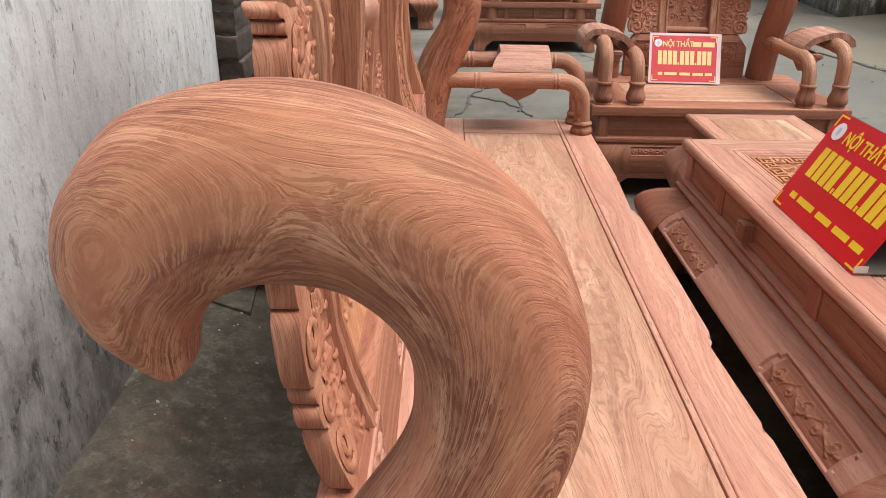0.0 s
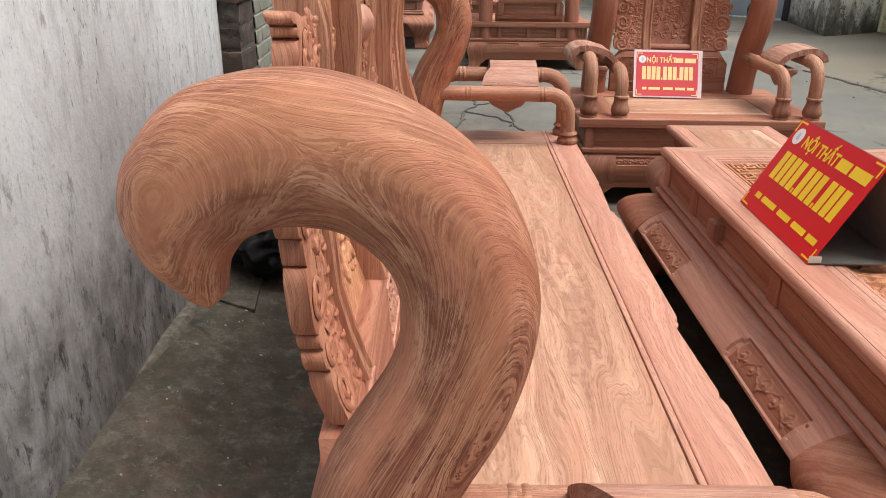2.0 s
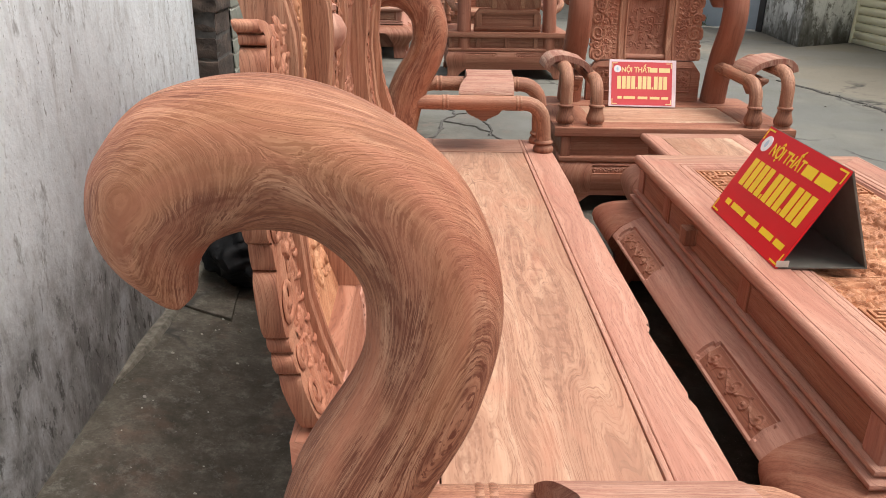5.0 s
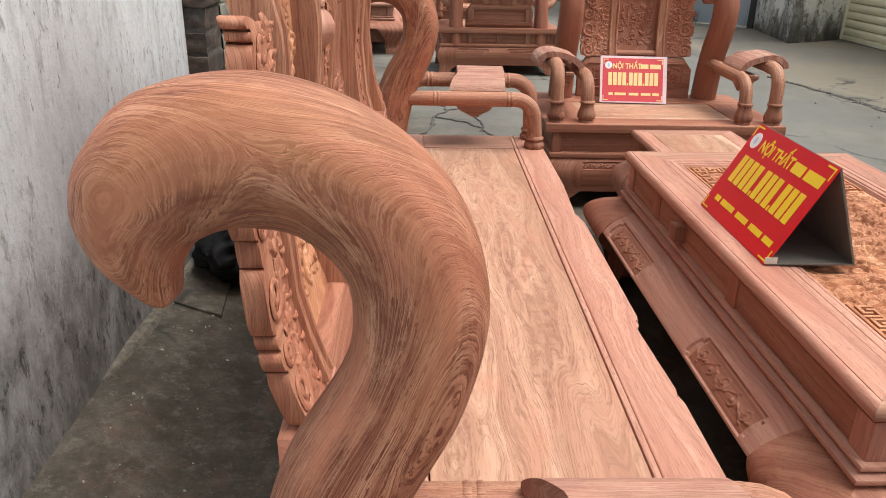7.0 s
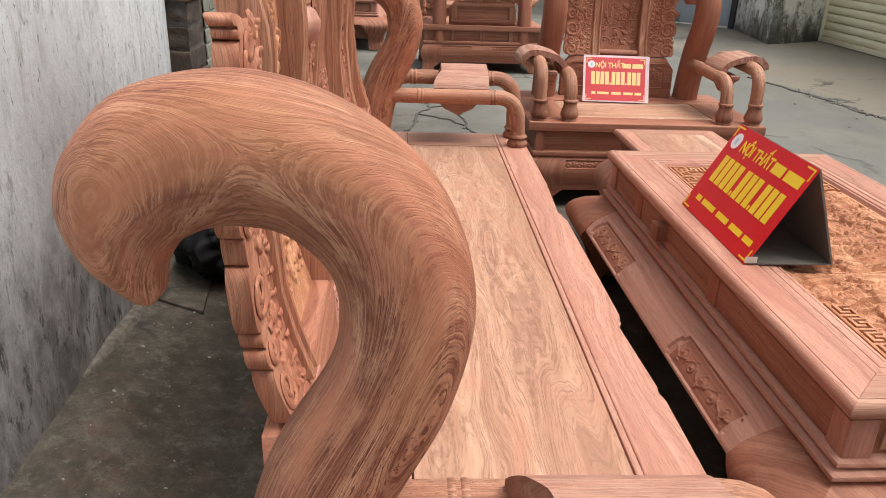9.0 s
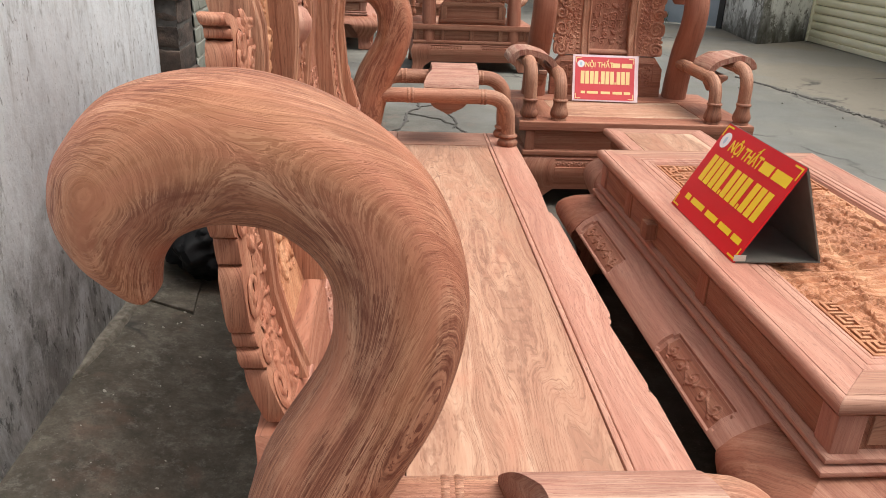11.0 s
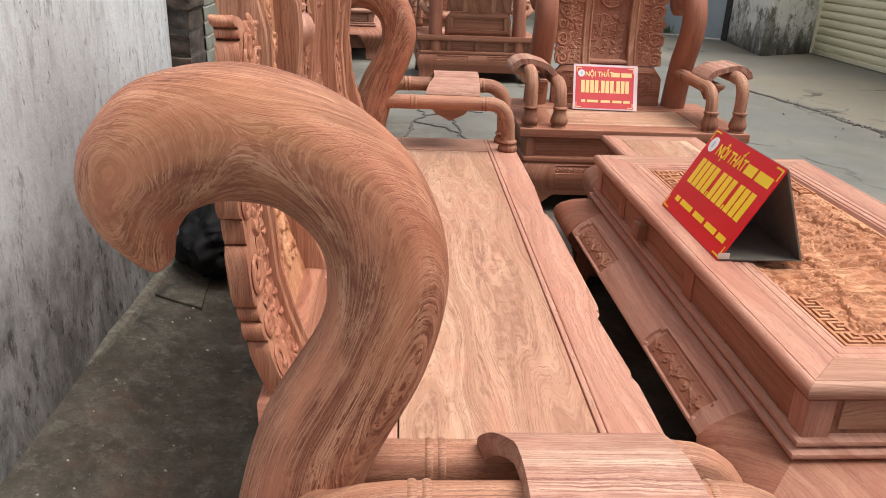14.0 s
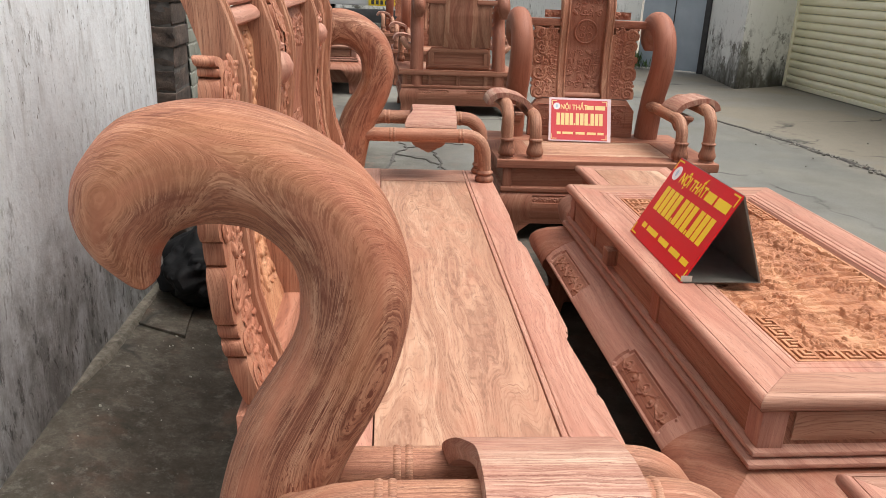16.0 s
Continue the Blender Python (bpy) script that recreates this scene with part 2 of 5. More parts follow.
def plaster():
    m, nt, bsdf = nodes_of("stained_plaster")
    ob = node(nt, "TexCoord").outputs["Object"]

    def tall(k):
        return node(nt, "VectorMath", {0: ob, 1: (1, 1, k)}, operation="MULTIPLY").outputs[0]

    def stain(col, mask, by, tint):
        return mixc(nt, mth(nt, "MULTIPLY", mask, by), col, tint)
    z, along = (node(nt, "SeparateXYZ", {0: ob}).outputs[k] for k in "ZY")
    # the far end, under the pillar, has weathered most
    cloud = mth(nt, "ADD", noise_tex(nt, ob, 2.6, 4, 0.6), mth(nt, "MULTIPLY", mth(nt, "SUBTRACT", along, 1.75), 0.11))
    cloud2 = noise_tex(nt, ob, 6.3, 4, 0.65)
    col = ramp(nt, noise_tex(nt, tall(0.5), 7.0, 8, 0.74), [(0.3, (0.77, 0.82, 0.85)), (0.5, (0.86, 0.915, 0.95)), (0.68, (0.90, 0.95, 0.98))])
    # grey washes that ran down the wall
    run = ramp(nt, noise_tex(nt, tall(0.2), 30.0, 7, 0.7, 0.5), [(0.47, 0.0), (0.64, 1.0)])
    col = stain(col, mth(nt, "MULTIPLY", run, ramp(nt, cloud, [(0.42, 0.05), (0.58, 1.0)])), 0.44, (0.38, 0.385, 0.37))
    patch = ramp(nt, noise_tex(nt, tall(0.45), 13.0, 8, 0.78, 0.3), [(0.48, 0.0), (0.66, 1.0)])
    col = stain(col, patch, 0.26, (0.44, 0.44, 0.43))
    mottle = ramp(nt, noise_tex(nt, tall(0.6), 75.0, 7, 0.82), [(0.40, 1.0), (0.52, 0.0)])
    col = stain(col, mth(nt, "MULTIPLY", mottle, ramp(nt, cloud2, [(0.35, 0.3), (0.6, 1.0)])), 0.20, (0.42, 0.42, 0.40))
    # mildew in upright blots
    blot = ramp(nt, noise_tex(nt, tall(0.36), 31.0, 6, 0.70, 0.25), [(0.56, 0.0), (0.66, 1.0)])
    col = stain(col, mth(nt, "MULTIPLY", blot, ramp(nt, cloud2, [(0.42, 0.0), (0.56, 1.0)])), 0.62, (0.17, 0.172, 0.160))
    black = ramp(nt, noise_tex(nt, tall(0.42), 64.0, 5, 0.70), [(0.60, 0.0), (0.66, 1.0)])
    col = stain(col, mth(nt, "MULTIPLY", black, ramp(nt, cloud, [(0.42, 0.0), (0.58, 1.0)])), 0.8, (0.06, 0.062, 0.058))
    # low stains with an uneven edge; the passage's shade is put into their colour
    shaded_foot = ramp(nt, mth(nt, "ADD", z, mth(nt, "MULTIPLY", noise_tex(nt, ob, 3.4, 6, 0.7), 0.9)), [(0.75, 1.0), (1.35, 0.0)])
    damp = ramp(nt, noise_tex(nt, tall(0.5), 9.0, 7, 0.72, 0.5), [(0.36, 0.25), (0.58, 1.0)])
    col = stain(col, mth(nt, "MULTIPLY", damp, shaded_foot), 0.85, (0.20, 0.20, 0.19))
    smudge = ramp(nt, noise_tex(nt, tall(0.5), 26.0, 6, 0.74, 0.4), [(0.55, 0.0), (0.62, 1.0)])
    col = stain(col, mth(nt, "MULTIPLY", smudge, shaded_foot), 0.75, (0.070, 0.072, 0.066))
    flake = ramp(nt, noise_tex(nt, tall(0.4), 80.0, 4, 0.7), [(0.62, 0.0), (0.68, 1.0)])
    col = stain(col, flake, 0.5, (0.88, 0.90, 0.89))
    speck = ramp(nt, noise_tex(nt, ob, 150.0, 4, 0.7), [(0.62, 0.0), (0.68, 1.0)])
    col = stain(col, speck, 0.45, (0.12, 0.12, 0.11))
    nt.links.new(col, bsdf.inputs["Base Color"])
    bsdf.inputs["Roughness"].default_value = 0.9
    bump(nt, bsdf, mth(nt, "ADD", noise_tex(nt, ob, 40, 5, 0.6), mth(nt, "MULTIPLY", noise_tex(nt, ob, 200, 2), 0.15)), 0.35, 0.006)
    return m


def concrete(name, k):
    """Old yard concrete, its colour dark with shade near the furniture; k: how pale that part is."""
    m, nt, bsdf = nodes_of(name)
    ob = node(nt, "TexCoord").outputs["Object"]
    wide = noise_tex(nt, ob, 0.7, 5, 0.6)
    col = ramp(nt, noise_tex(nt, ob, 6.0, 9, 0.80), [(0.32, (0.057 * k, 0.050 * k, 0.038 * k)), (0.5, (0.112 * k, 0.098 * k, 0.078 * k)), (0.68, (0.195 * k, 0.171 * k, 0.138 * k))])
    grime = ramp(nt, noise_tex(nt, ob, 20.0, 7, 0.78), [(0.40, 1.0), (0.52, 0.0)])
    col = mixc(nt, mth(nt, "MULTIPLY", grime, 0.42), col, (0.060, 0.053, 0.043))
    scuff = ramp(nt, noise_tex(nt, ob, 22.0, 8, 0.8), [(0.53, 0.0), (0.66, 1.0)])
    col = mixc(nt, mth(nt, "MULTIPLY", scuff, 0.55), col, (0.27 * k, 0.25 * k, 0.215 * k))
    rusty = ramp(nt, noise_tex(nt, ob, 5.0, 4, 0.6), [(0.55, 0.0), (0.66, 1.0)])
    col = mixc(nt, mth(nt, "MULTIPLY", rusty, 0.45), col, (0.19, 0.105, 0.075))
    speck = ramp(nt, noise_tex(nt, ob, 120.0, 3, 0.7), [(0.66, 0.0), (0.72, 1.0)])
    col = mixc(nt, mth(nt, "MULTIPLY", speck, 0.6), col, (0.36, 0.345, 0.31))
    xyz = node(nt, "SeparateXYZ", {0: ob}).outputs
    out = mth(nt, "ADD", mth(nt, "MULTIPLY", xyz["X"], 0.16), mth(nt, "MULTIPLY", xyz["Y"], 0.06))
    # dark by the bench and table, standing in for their shade; open yard paler
    open_yard = ramp(nt, mth(nt, "ADD", out, mth(nt, "MULTIPLY", wide, 0.7)), [(0.60, 0.0), (0.80, 1.0)])
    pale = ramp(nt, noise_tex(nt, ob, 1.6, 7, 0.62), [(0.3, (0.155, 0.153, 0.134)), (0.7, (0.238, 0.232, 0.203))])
    beyond = ramp(nt, mth(nt, "ADD", mth(nt, "MULTIPLY", xyz["X"], 0.2), mth(nt, "ADD", mth(nt, "MULTIPLY", xyz["Y"], 0.02), mth(nt, "MULTIPLY", noise_tex(nt, ob, 1.1, 5, 0.65), 0.25))), [(0.955, 0.0), (1.02, 1.0)])
    pale = mixc(nt, mth(nt, "MULTIPLY", beyond, 0.75), pale, (0.315, 0.275, 0.215))
    pale = mixc(nt, mth(nt, "MULTIPLY", ramp(nt, noise_tex(nt, ob, 12.0, 6, 0.7), [(0.50, 0.0), (0.70, 1.0)]), 0.35), pale, (0.18, 0.17, 0.15))
    damp = ramp(nt, noise_tex(nt, ob, 0.55, 4, 0.55), [(0.46, 0.0), (0.56, 1.0)])
    pale = mixc(nt, mth(nt, "MULTIPLY", damp, 0.50), pale, (0.175, 0.18, 0.172))
    col = mixc(nt, mth(nt, "MULTIPLY", open_yard, 0.92), col, pale)
    grit = ramp(nt, noise_tex(nt, ob, 130, 3, 0.7), [(0.33, 1.0), (0.44, 0.0)])
    col = mixc(nt, mth(nt, "MULTIPLY", grit, 0.4), col, (0.07, 0.065, 0.056))
    # cracks: cell borders that a second noise breaks up
    bent = node(nt, "VectorMath", {0: ob, 1: node(nt, "VectorMath", {0: node(nt, "TexNoise", {"Vector": ob, "Scale": 3.0, "Detail": 4.0}).outputs["Color"], "Scale": 0.45}, operation="SCALE").outputs[0]}, operation="ADD").outputs[0]
    cell = node(nt, "TexVoronoi", {"Vector": bent, "Scale": 0.55}, feature="DISTANCE_TO_EDGE").outputs["Distance"]
    crack = ramp(nt, cell, [(0.0, 1.0), (0.012, 0.0)])
    crack = mth(nt, "MULTIPLY", crack, ramp(nt, noise_tex(nt, ob, 1.3, 2), [(0.47, 0.0), (0.6, 1.0)]))
    col = mixc(nt, crack, col, (0.05, 0.048, 0.045))
    nt.links.new(col, bsdf.inputs["Base Color"])
    nt.links.new(ramp(nt, damp, [(0.0, 0.85), (1.0, 0.55)]), bsdf.inputs["Roughness"])
    bsdf.inputs["Specular IOR Level"].default_value = 0.2
    bump(nt, bsdf, mth(nt, "SUBTRACT", noise_tex(nt, ob, 30, 8, 0.75), crack), 0.45, 0.005)
    return m


def plain(name, a, b, scale=20.0, rough=0.6, metal=0.0, bumps=0.1, spec=0.5):
    m, nt, bsdf = nodes_of(name)
    ob = node(nt, "TexCoord").outputs["Object"]
    nt.links.new(ramp(nt, noise_tex(nt, ob, scale, 4, 0.6), [(0.3, a), (0.7, b)]), bsdf.inputs["Base Color"])
    bsdf.inputs["Roughness"].default_value, bsdf.inputs["Metallic"].default_value = rough, metal
    bsdf.inputs["Specular IOR Level"].default_value = spec
    bump(nt, bsdf, noise_tex(nt, ob, scale * 6, 3), bumps, 0.004)
    return m


def mouldy():
    m, nt, bsdf = nodes_of("mouldy_whitewash")
    ob = node(nt, "TexCoord").outputs["Object"]
    z = node(nt, "SeparateXYZ", {0: ob}).outputs["Z"]
    n = noise_tex(nt, ob, 2.2, 5, 0.65)
    tall = node(nt, "VectorMath", {0: ob, 1: (1, 1, 0.22)}, operation="MULTIPLY").outputs[0]
    run = noise_tex(nt, tall, 5.0, 6, 0.7)
    up = mth(nt, "ADD", mth(nt, "MULTIPLY", z, -0.75), mth(nt, "ADD", mth(nt, "MULTIPLY", n, 0.75), mth(nt, "MULTIPLY", run, 0.9)))
    col = mixc(nt, ramp(nt, up, [(0.42, 0.0), (0.72, 0.8), (0.9, 1.0)]), (0.88, 0.89, 0.86), (0.085, 0.082, 0.066))
    drip = ramp(nt, noise_tex(nt, tall, 14.0, 5, 0.7), [(0.58, 0.0), (0.68, 1.0)])
    col = mixc(nt, mth(nt, "MULTIPLY", drip, 0.35), col, (0.16, 0.155, 0.13))
    crust = ramp(nt, noise_tex(nt, ob, 5.0, 8, 0.78), [(0.44, 1.0), (0.50, 0.0)])
    col = mixc(nt, mth(nt, "MULTIPLY", crust, ramp(nt, up, [(0.22, 0.0), (0.50, 0.9)])), col, (0.13, 0.125, 0.10))
    white = ramp(nt, noise_tex(nt, ob, 3.4, 7, 0.75), [(0.52, 0.0), (0.57, 1.0)])
    col = mixc(nt, mth(nt, "MULTIPLY", white, ramp(nt, up, [(0.55, 0.85), (0.85, 0.0)])), col, (0.90, 0.91, 0.88))
    blot = ramp(nt, noise_tex(nt, ob, 11.0, 6, 0.8), [(0.64, 0.0), (0.67, 1.0)])
    col = mixc(nt, mth(nt, "MULTIPLY", blot, 0.8), col, (0.16, 0.14, 0.11))
    nt.links.new(col, bsdf.inputs["Base Color"])
    bsdf.inputs["Roughness"].default_value = 0.9
    bump(nt, bsdf, n, 0.4, 0.02)
    return m


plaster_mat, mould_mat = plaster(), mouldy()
# ground colour halved to paint the black shade between bench and table
concrete_mat, passage_mat = concrete("shaded_yard_concrete", 0.5), concrete("passage_concrete", 1.0)
fillet_mat = plain("mortar_fillet", (0.10, 0.088, 0.068), (0.26, 0.235, 0.19), 45, 0.9, bumps=0.6)
brick_mat = plain("sooty_brick", (0.022, 0.018, 0.015), (0.115, 0.082, 0.064), 13, 0.9, bumps=0.9)
mortar_mat = plain("dark_mortar", (0.05, 0.047, 0.042), (0.12, 0.11, 0.10), 30, 0.95)
block_mat = plain("grey_green_block", (0.17, 0.178, 0.148), (0.27, 0.28, 0.235), 12, 0.85)
joint_mat = plain("pale_block_joint", (0.34, 0.34, 0.30), (0.46, 0.46, 0.41), 30, 0.9)
# paler copy of the print; the sleeve's glossy reflection is in its colour
pale_red = plain("glare_red_print", (0.62, 0.075, 0.085), (0.68, 0.10, 0.11), 5, 0.22, bumps=0.0)
pale_yellow = plain("glare_yellow_print", (0.86, 0.66, 0.30), (0.88, 0.70, 0.36), 5, 0.25, bumps=0.0)
red_mat = plain("red_print", (0.56, 0.010, 0.018), (0.62, 0.013, 0.023), 5, 0.32, bumps=0.0, spec=0.3)
yellow_mat = plain("yellow_print", (0.78, 0.57, 0.02), (0.82, 0.61, 0.03), 5, 0.3, bumps=0.0)
white_mat = plain("white_print", (0.74, 0.75, 0.78), (0.80, 0.80, 0.82), 8, 0.35, bumps=0.0)
paleblue_mat = plain("pale_blue_print", (0.40, 0.55, 0.68), (0.46, 0.60, 0.72), 8, 0.4, bumps=0.0)
sleeve_mat = plain("clear_sleeve_edge", (0.74, 0.58, 0.60), (0.80, 0.66, 0.68), 8, 0.25, bumps=0.0)
sign_back = plain("grey_sign_board", (0.10, 0.095, 0.082), (0.145, 0.138, 0.12), 18, 0.45, bumps=0.05)
bag_mat = plain("black_plastic_bag", (0.004, 0.004, 0.005), (0.008, 0.008, 0.009), 10, 0.62, bumps=0.4, spec=0.25)
shutter_mat = plain("cream_shutter_paint", (0.90, 0.85, 0.60), (0.93, 0.89, 0.68), 4, 0.45)
door_mat = plain("blue_grey_steel", (0.38, 0.45, 0.51), (0.47, 0.54, 0.60), 3, 0.5)
steel_mat = plain("dark_steel", (0.03, 0.03, 0.032), (0.06, 0.06, 0.063), 9, 0.5)
van_mat = plain("white_van_paint", (0.62, 0.63, 0.64), (0.70, 0.71, 0.72), 3, 0.3)
tyre_mat = plain("black_rubber", (0.012, 0.012, 0.012), (0.03, 0.03, 0.03), 9, 0.8)
leaf_mat = plain("weed_leaf", (0.05, 0.10, 0.025), (0.09, 0.16, 0.045), 20, 0.6)
concrete_crumb = plain("concrete_crumb", (0.12, 0.112, 0.095), (0.34, 0.32, 0.28), 60, 0.95, bumps=0.5)
chip_mat = plain("pale_grit", (0.45, 0.42, 0.36), (0.62, 0.59, 0.52), 30, 0.9)


# ---- building helpers ----
def thing(name, m, label, category, group="", kind=""):
    e = new(name)
    e.matrix_world = m
    return tagged(e, label, category, group, kind)


def finish(bm, name, angle=38):
    bmesh.ops.recalc_face_normals(bm, faces=bm.faces)
    me = bpy.data.meshes.new(name)
    bm.to_mesh(me)
    bm.free()
    for f in me.polygons:
        f.use_smooth = True
    me.set_sharp_from_angle(angle=radians(angle))
    return me


def part(name, bm, material, parent, label="", angle=38):
    ob = new(name, finish(bm, name, angle))
    ob.data.materials.append(material)
    ob.parent = parent
    return tagged(ob, label)


def solo(name, bm, material, label, category, kind="", group="", angle=38):
    ob = new(name, finish(bm, name, angle))
    ob.data.materials.append(material)
    return tagged(ob, label, category, group, kind)


def add_box(bm, x0, x1, y0, y1, z0, z1, bevel=0.0, seg=2):
    made = bmesh.ops.create_cube(bm, size=1.0)["verts"]
    for v in made:
        v.co = Vector(((x0 + x1) / 2 + v.co.x * (x1 - x0), (y0 + y1) / 2 + v.co.y * (y1 - y0), (z0 + z1) / 2 + v.co.z * (z1 - z0)))
    if bevel:
        edges = list({e for v in made for e in v.link_edges})
        bmesh.ops.bevel(bm, geom=edges, offset=bevel, segments=seg, affect="EDGES", profile=0.6)
    return bm


def box(*a, **k):
    return add_box(bmesh.new(), *a, **k)


def add_prism(bm, outline, axis, a, b, bevel=0.0, seg=2):
    """Extrudes a closed 2D outline along an axis from a to b. The outline's pairs are the other two axes, in order."""
    def at(p, q, d):
        return {0: (d, p, q), 1: (p, d, q), 2: (p, q, d)}[axis]
    lo = [bm.verts.new(at(p, q, a)) for p, q in outline]
    hi = [bm.verts.new(at(p, q, b)) for p, q in outline]
    n = len(lo)
    caps = [bm.faces.new(lo), bm.faces.new(hi[::-1])]
    for i in range(n):
        bm.faces.new((lo[i], lo[(i + 1) % n], hi[(i + 1) % n], hi[i]))
    if bevel:
        edges = list({e for f in caps for e in f.edges})
        bmesh.ops.bevel(bm, geom=edges, offset=bevel, segments=seg, affect="EDGES", profile=0.6)
    return bm


def prism(*a, **k):
    return add_prism(bmesh.new(), *a, **k)


def spline(points, n):
    """Points of a smooth curve through rows of numbers, n steps a span."""
    p = np.array(points, float)
    p = np.vstack([2 * p[0] - p[1], p, 2 * p[-1] - p[-2]])
    out = []
    for i in range(1, len(p) - 2):
        for k in range(n):
            t = k / n
            a, b, c, d = p[i - 1:i + 3]
            out.append(0.5 * (2 * b + (c - a) * t + (2 * a - 5 * b + 4 * c - d) * t * t + (3 * b - a - 3 * c + d) * t ** 3))
    out.append(p[-2])
    return np.array(out)


def add_sweep(bm, path, ra, rb, up=(0, 1, 0), sides=16, power=2.0, cap=True):
    """A tube along a path. ra: half width in the plane across up, rb: half width along up, one a point. It carries a
    uv of metres, along and across."""
    uv = bm.loops.layers.uv.verify()
    path = [Vector(p) for p in path]
    up = Vector(up).normalized()
    rings, across, along = [], [], [0.0]
    for i in range(1, len(path)):
        along.append(along[-1] + (path[i] - path[i - 1]).length)
    for i, c in enumerate(path):
        t = (path[min(i + 1, len(path) - 1)] - path[max(i - 1, 0)]).normalized()
        side = t.cross(up)
        side = side.normalized() if side.length > 1e-5 else Vector((1, 0, 0))
        other = side.cross(t).normalized()
        ring = []
        off = []
        for k in range(sides):
            a = 2 * math.pi * (k + 0.5) / sides
            ca, sa = math.cos(a), math.sin(a)
            e = 2.0 / power
            off.append(math.copysign(abs(sa) ** e, sa) * ra[i])
            ring.append(bm.verts.new(c + side * off[-1] + other * (math.copysign(abs(ca) ** e, ca) * rb[i])))
        rings.append(ring)
        across.append(off)
    for i in range(len(rings) - 1):
        for k in range(sides):
            j = (k + 1) % sides
            f = bm.faces.new((rings[i][k], rings[i][j], rings[i + 1][j], rings[i + 1][k]))
            for loop, (q, v) in zip(f.loops, ((i, k), (i, j), (i + 1, j), (i + 1, k))):
                loop[uv].uv = (along[q], across[q][v])
    if cap:
        for ring, off, u in ((rings[0], across[0], 0.0), (rings[-1], across[-1], along[-1])):
            f = bm.faces.new(ring)
            for loop, v in zip(f.loops, off):
                loop[uv].uv = (u, v)
    return bm


def sweep(*a, **k):
    return add_sweep(bmesh.new(), *a, **k)


def add_lathe(bm, profile, centre=(0, 0, 0), sides=16):
    """Rows of (radius, z) turned round an upright axis."""
    rings = [[bm.verts.new((centre[0] + r * math.cos(2 * math.pi * k / sides), centre[1] + r * math.sin(2 * math.pi * k / sides), centre[2] + z))
              for k in range(sides)] for r, z in profile]
    for a, b in zip(rings, rings[1:]):
        for k in range(sides):
            j = (k + 1) % sides
            bm.faces.new((a[k], a[j], b[j], b[k]))
    bm.faces.new(rings[0]), bm.faces.new(rings[-1])
    return bm


def add_scroll(bm, plane, cx, cy, r, turns, start, hand, thick, lift=0.0, tail=0.0):
    """A carved spiral, as a half-sunk round, in a plane given by a function (p, q, d) -> place."""
    pts, rad = [], []
    steps = max(10, int(10 * turns))
    if tail:
        a = start - hand * 0.9
        pts.append(plane(cx + r * math.cos(start) + tail * math.cos(a), cy + r * math.sin(start) + tail * math.sin(a), lift))
        rad.append(thick * 0.35)
    for i in range(steps + 1):
        f = i / steps
        a = start + hand * f * turns * 2 * math.pi
        rr = r * (1 - f) + r * 0.12 * f
        pts.append(plane(cx + rr * math.cos(a), cy + rr * math.sin(a), lift))
        rad.append(thick * (1 - 0.35 * f))
    n = plane(0, 0, 1)
    o = plane(0, 0, 0)
    add_sweep(bm, pts, rad, [v * 0.55 for v in rad], up=Vector(n) - Vector(o), sides=6)
    return bm


def add_leaf(bm, plane, cx, cy, a, length, width, lift):
    """A small carved leaf: a raised ridge that narrows to a point."""
    pts, ra = [], []
    for i in range(6):
        f = i / 5
        bend = a + 0.7 * f
        pts.append(plane(cx + length * f * math.cos(bend), cy + length * f * math.sin(bend), lift * math.sin(math.pi * (0.2 + 0.7 * f))))
        ra.append(width * (0.25 + math.sin(math.pi * f) * 0.75) * (1 - 0.3 * f) + 0.0004)
    n = Vector(plane(0, 0, 1)) - Vector(plane(0, 0, 0))
    add_sweep(bm, pts, ra, [w * 0.6 for w in ra], up=n, sides=6)


def spiral(cx, cy, r, turns, start, hand, w, tail=0.0):
    """A curl as brush dabs: rows of place and half width."""
    out = []
    if tail:
        for k in range(10):
            f = k / 10
            a = start - hand * 0.9 * (1 - f)
            d = r + tail * (1 - f) ** 1.3
            out.append((cx + d * math.cos(a), cy + d * math.sin(a), w * (0.45 + 0.5 * f)))
    n = int(26 * turns)
    for k in range(n + 1):
        f = k / n
        a = start + hand * f * turns * 2 * math.pi
        rr = r * (1 - f) + r * 0.14 * f
        out.append((cx + rr * math.cos(a), cy + rr * math.sin(a), w * (1 - 0.35 * f)))
    out.append((cx, cy, w * 1.15))
    return out


def frond(cx, cy, a, length, w, turn):
    """A leaf as brush dabs that swells and comes to a point."""
    out = []
    n = max(8, int(length / w * 2.5))
    for k in range(n + 1):
        f = k / n
        out.append((cx, cy, w * (0.15 + math.sin(math.pi * min(1.0, 0.15 + f * 0.85)) ** 0.8)))
        cx, cy = cx + length / n * math.cos(a), cy + length / n * math.sin(a)
        a += turn / n
    return out


def dab_height(us, vs, dabs):
    """The height of a carved ground at rows us and columns vs: every dab is a rounded ridge, the highest counts."""
    h = np.zeros((len(us), len(vs)))
    for x, y, w in dabs:
        i0, i1 = np.searchsorted(us, (x - w, x + w))
        j0, j1 = np.searchsorted(vs, (y - w, y + w))
        if i1 > i0 and j1 > j0:
            d2 = ((us[i0:i1, None] - x) ** 2 + (vs[None, j0:j1] - y) ** 2) / (w * w)
            h[i0:i1, j0:j1] = np.maximum(h[i0:i1, j0:j1], w * np.sqrt(np.clip(1 - d2, 0, 1)))
    return h


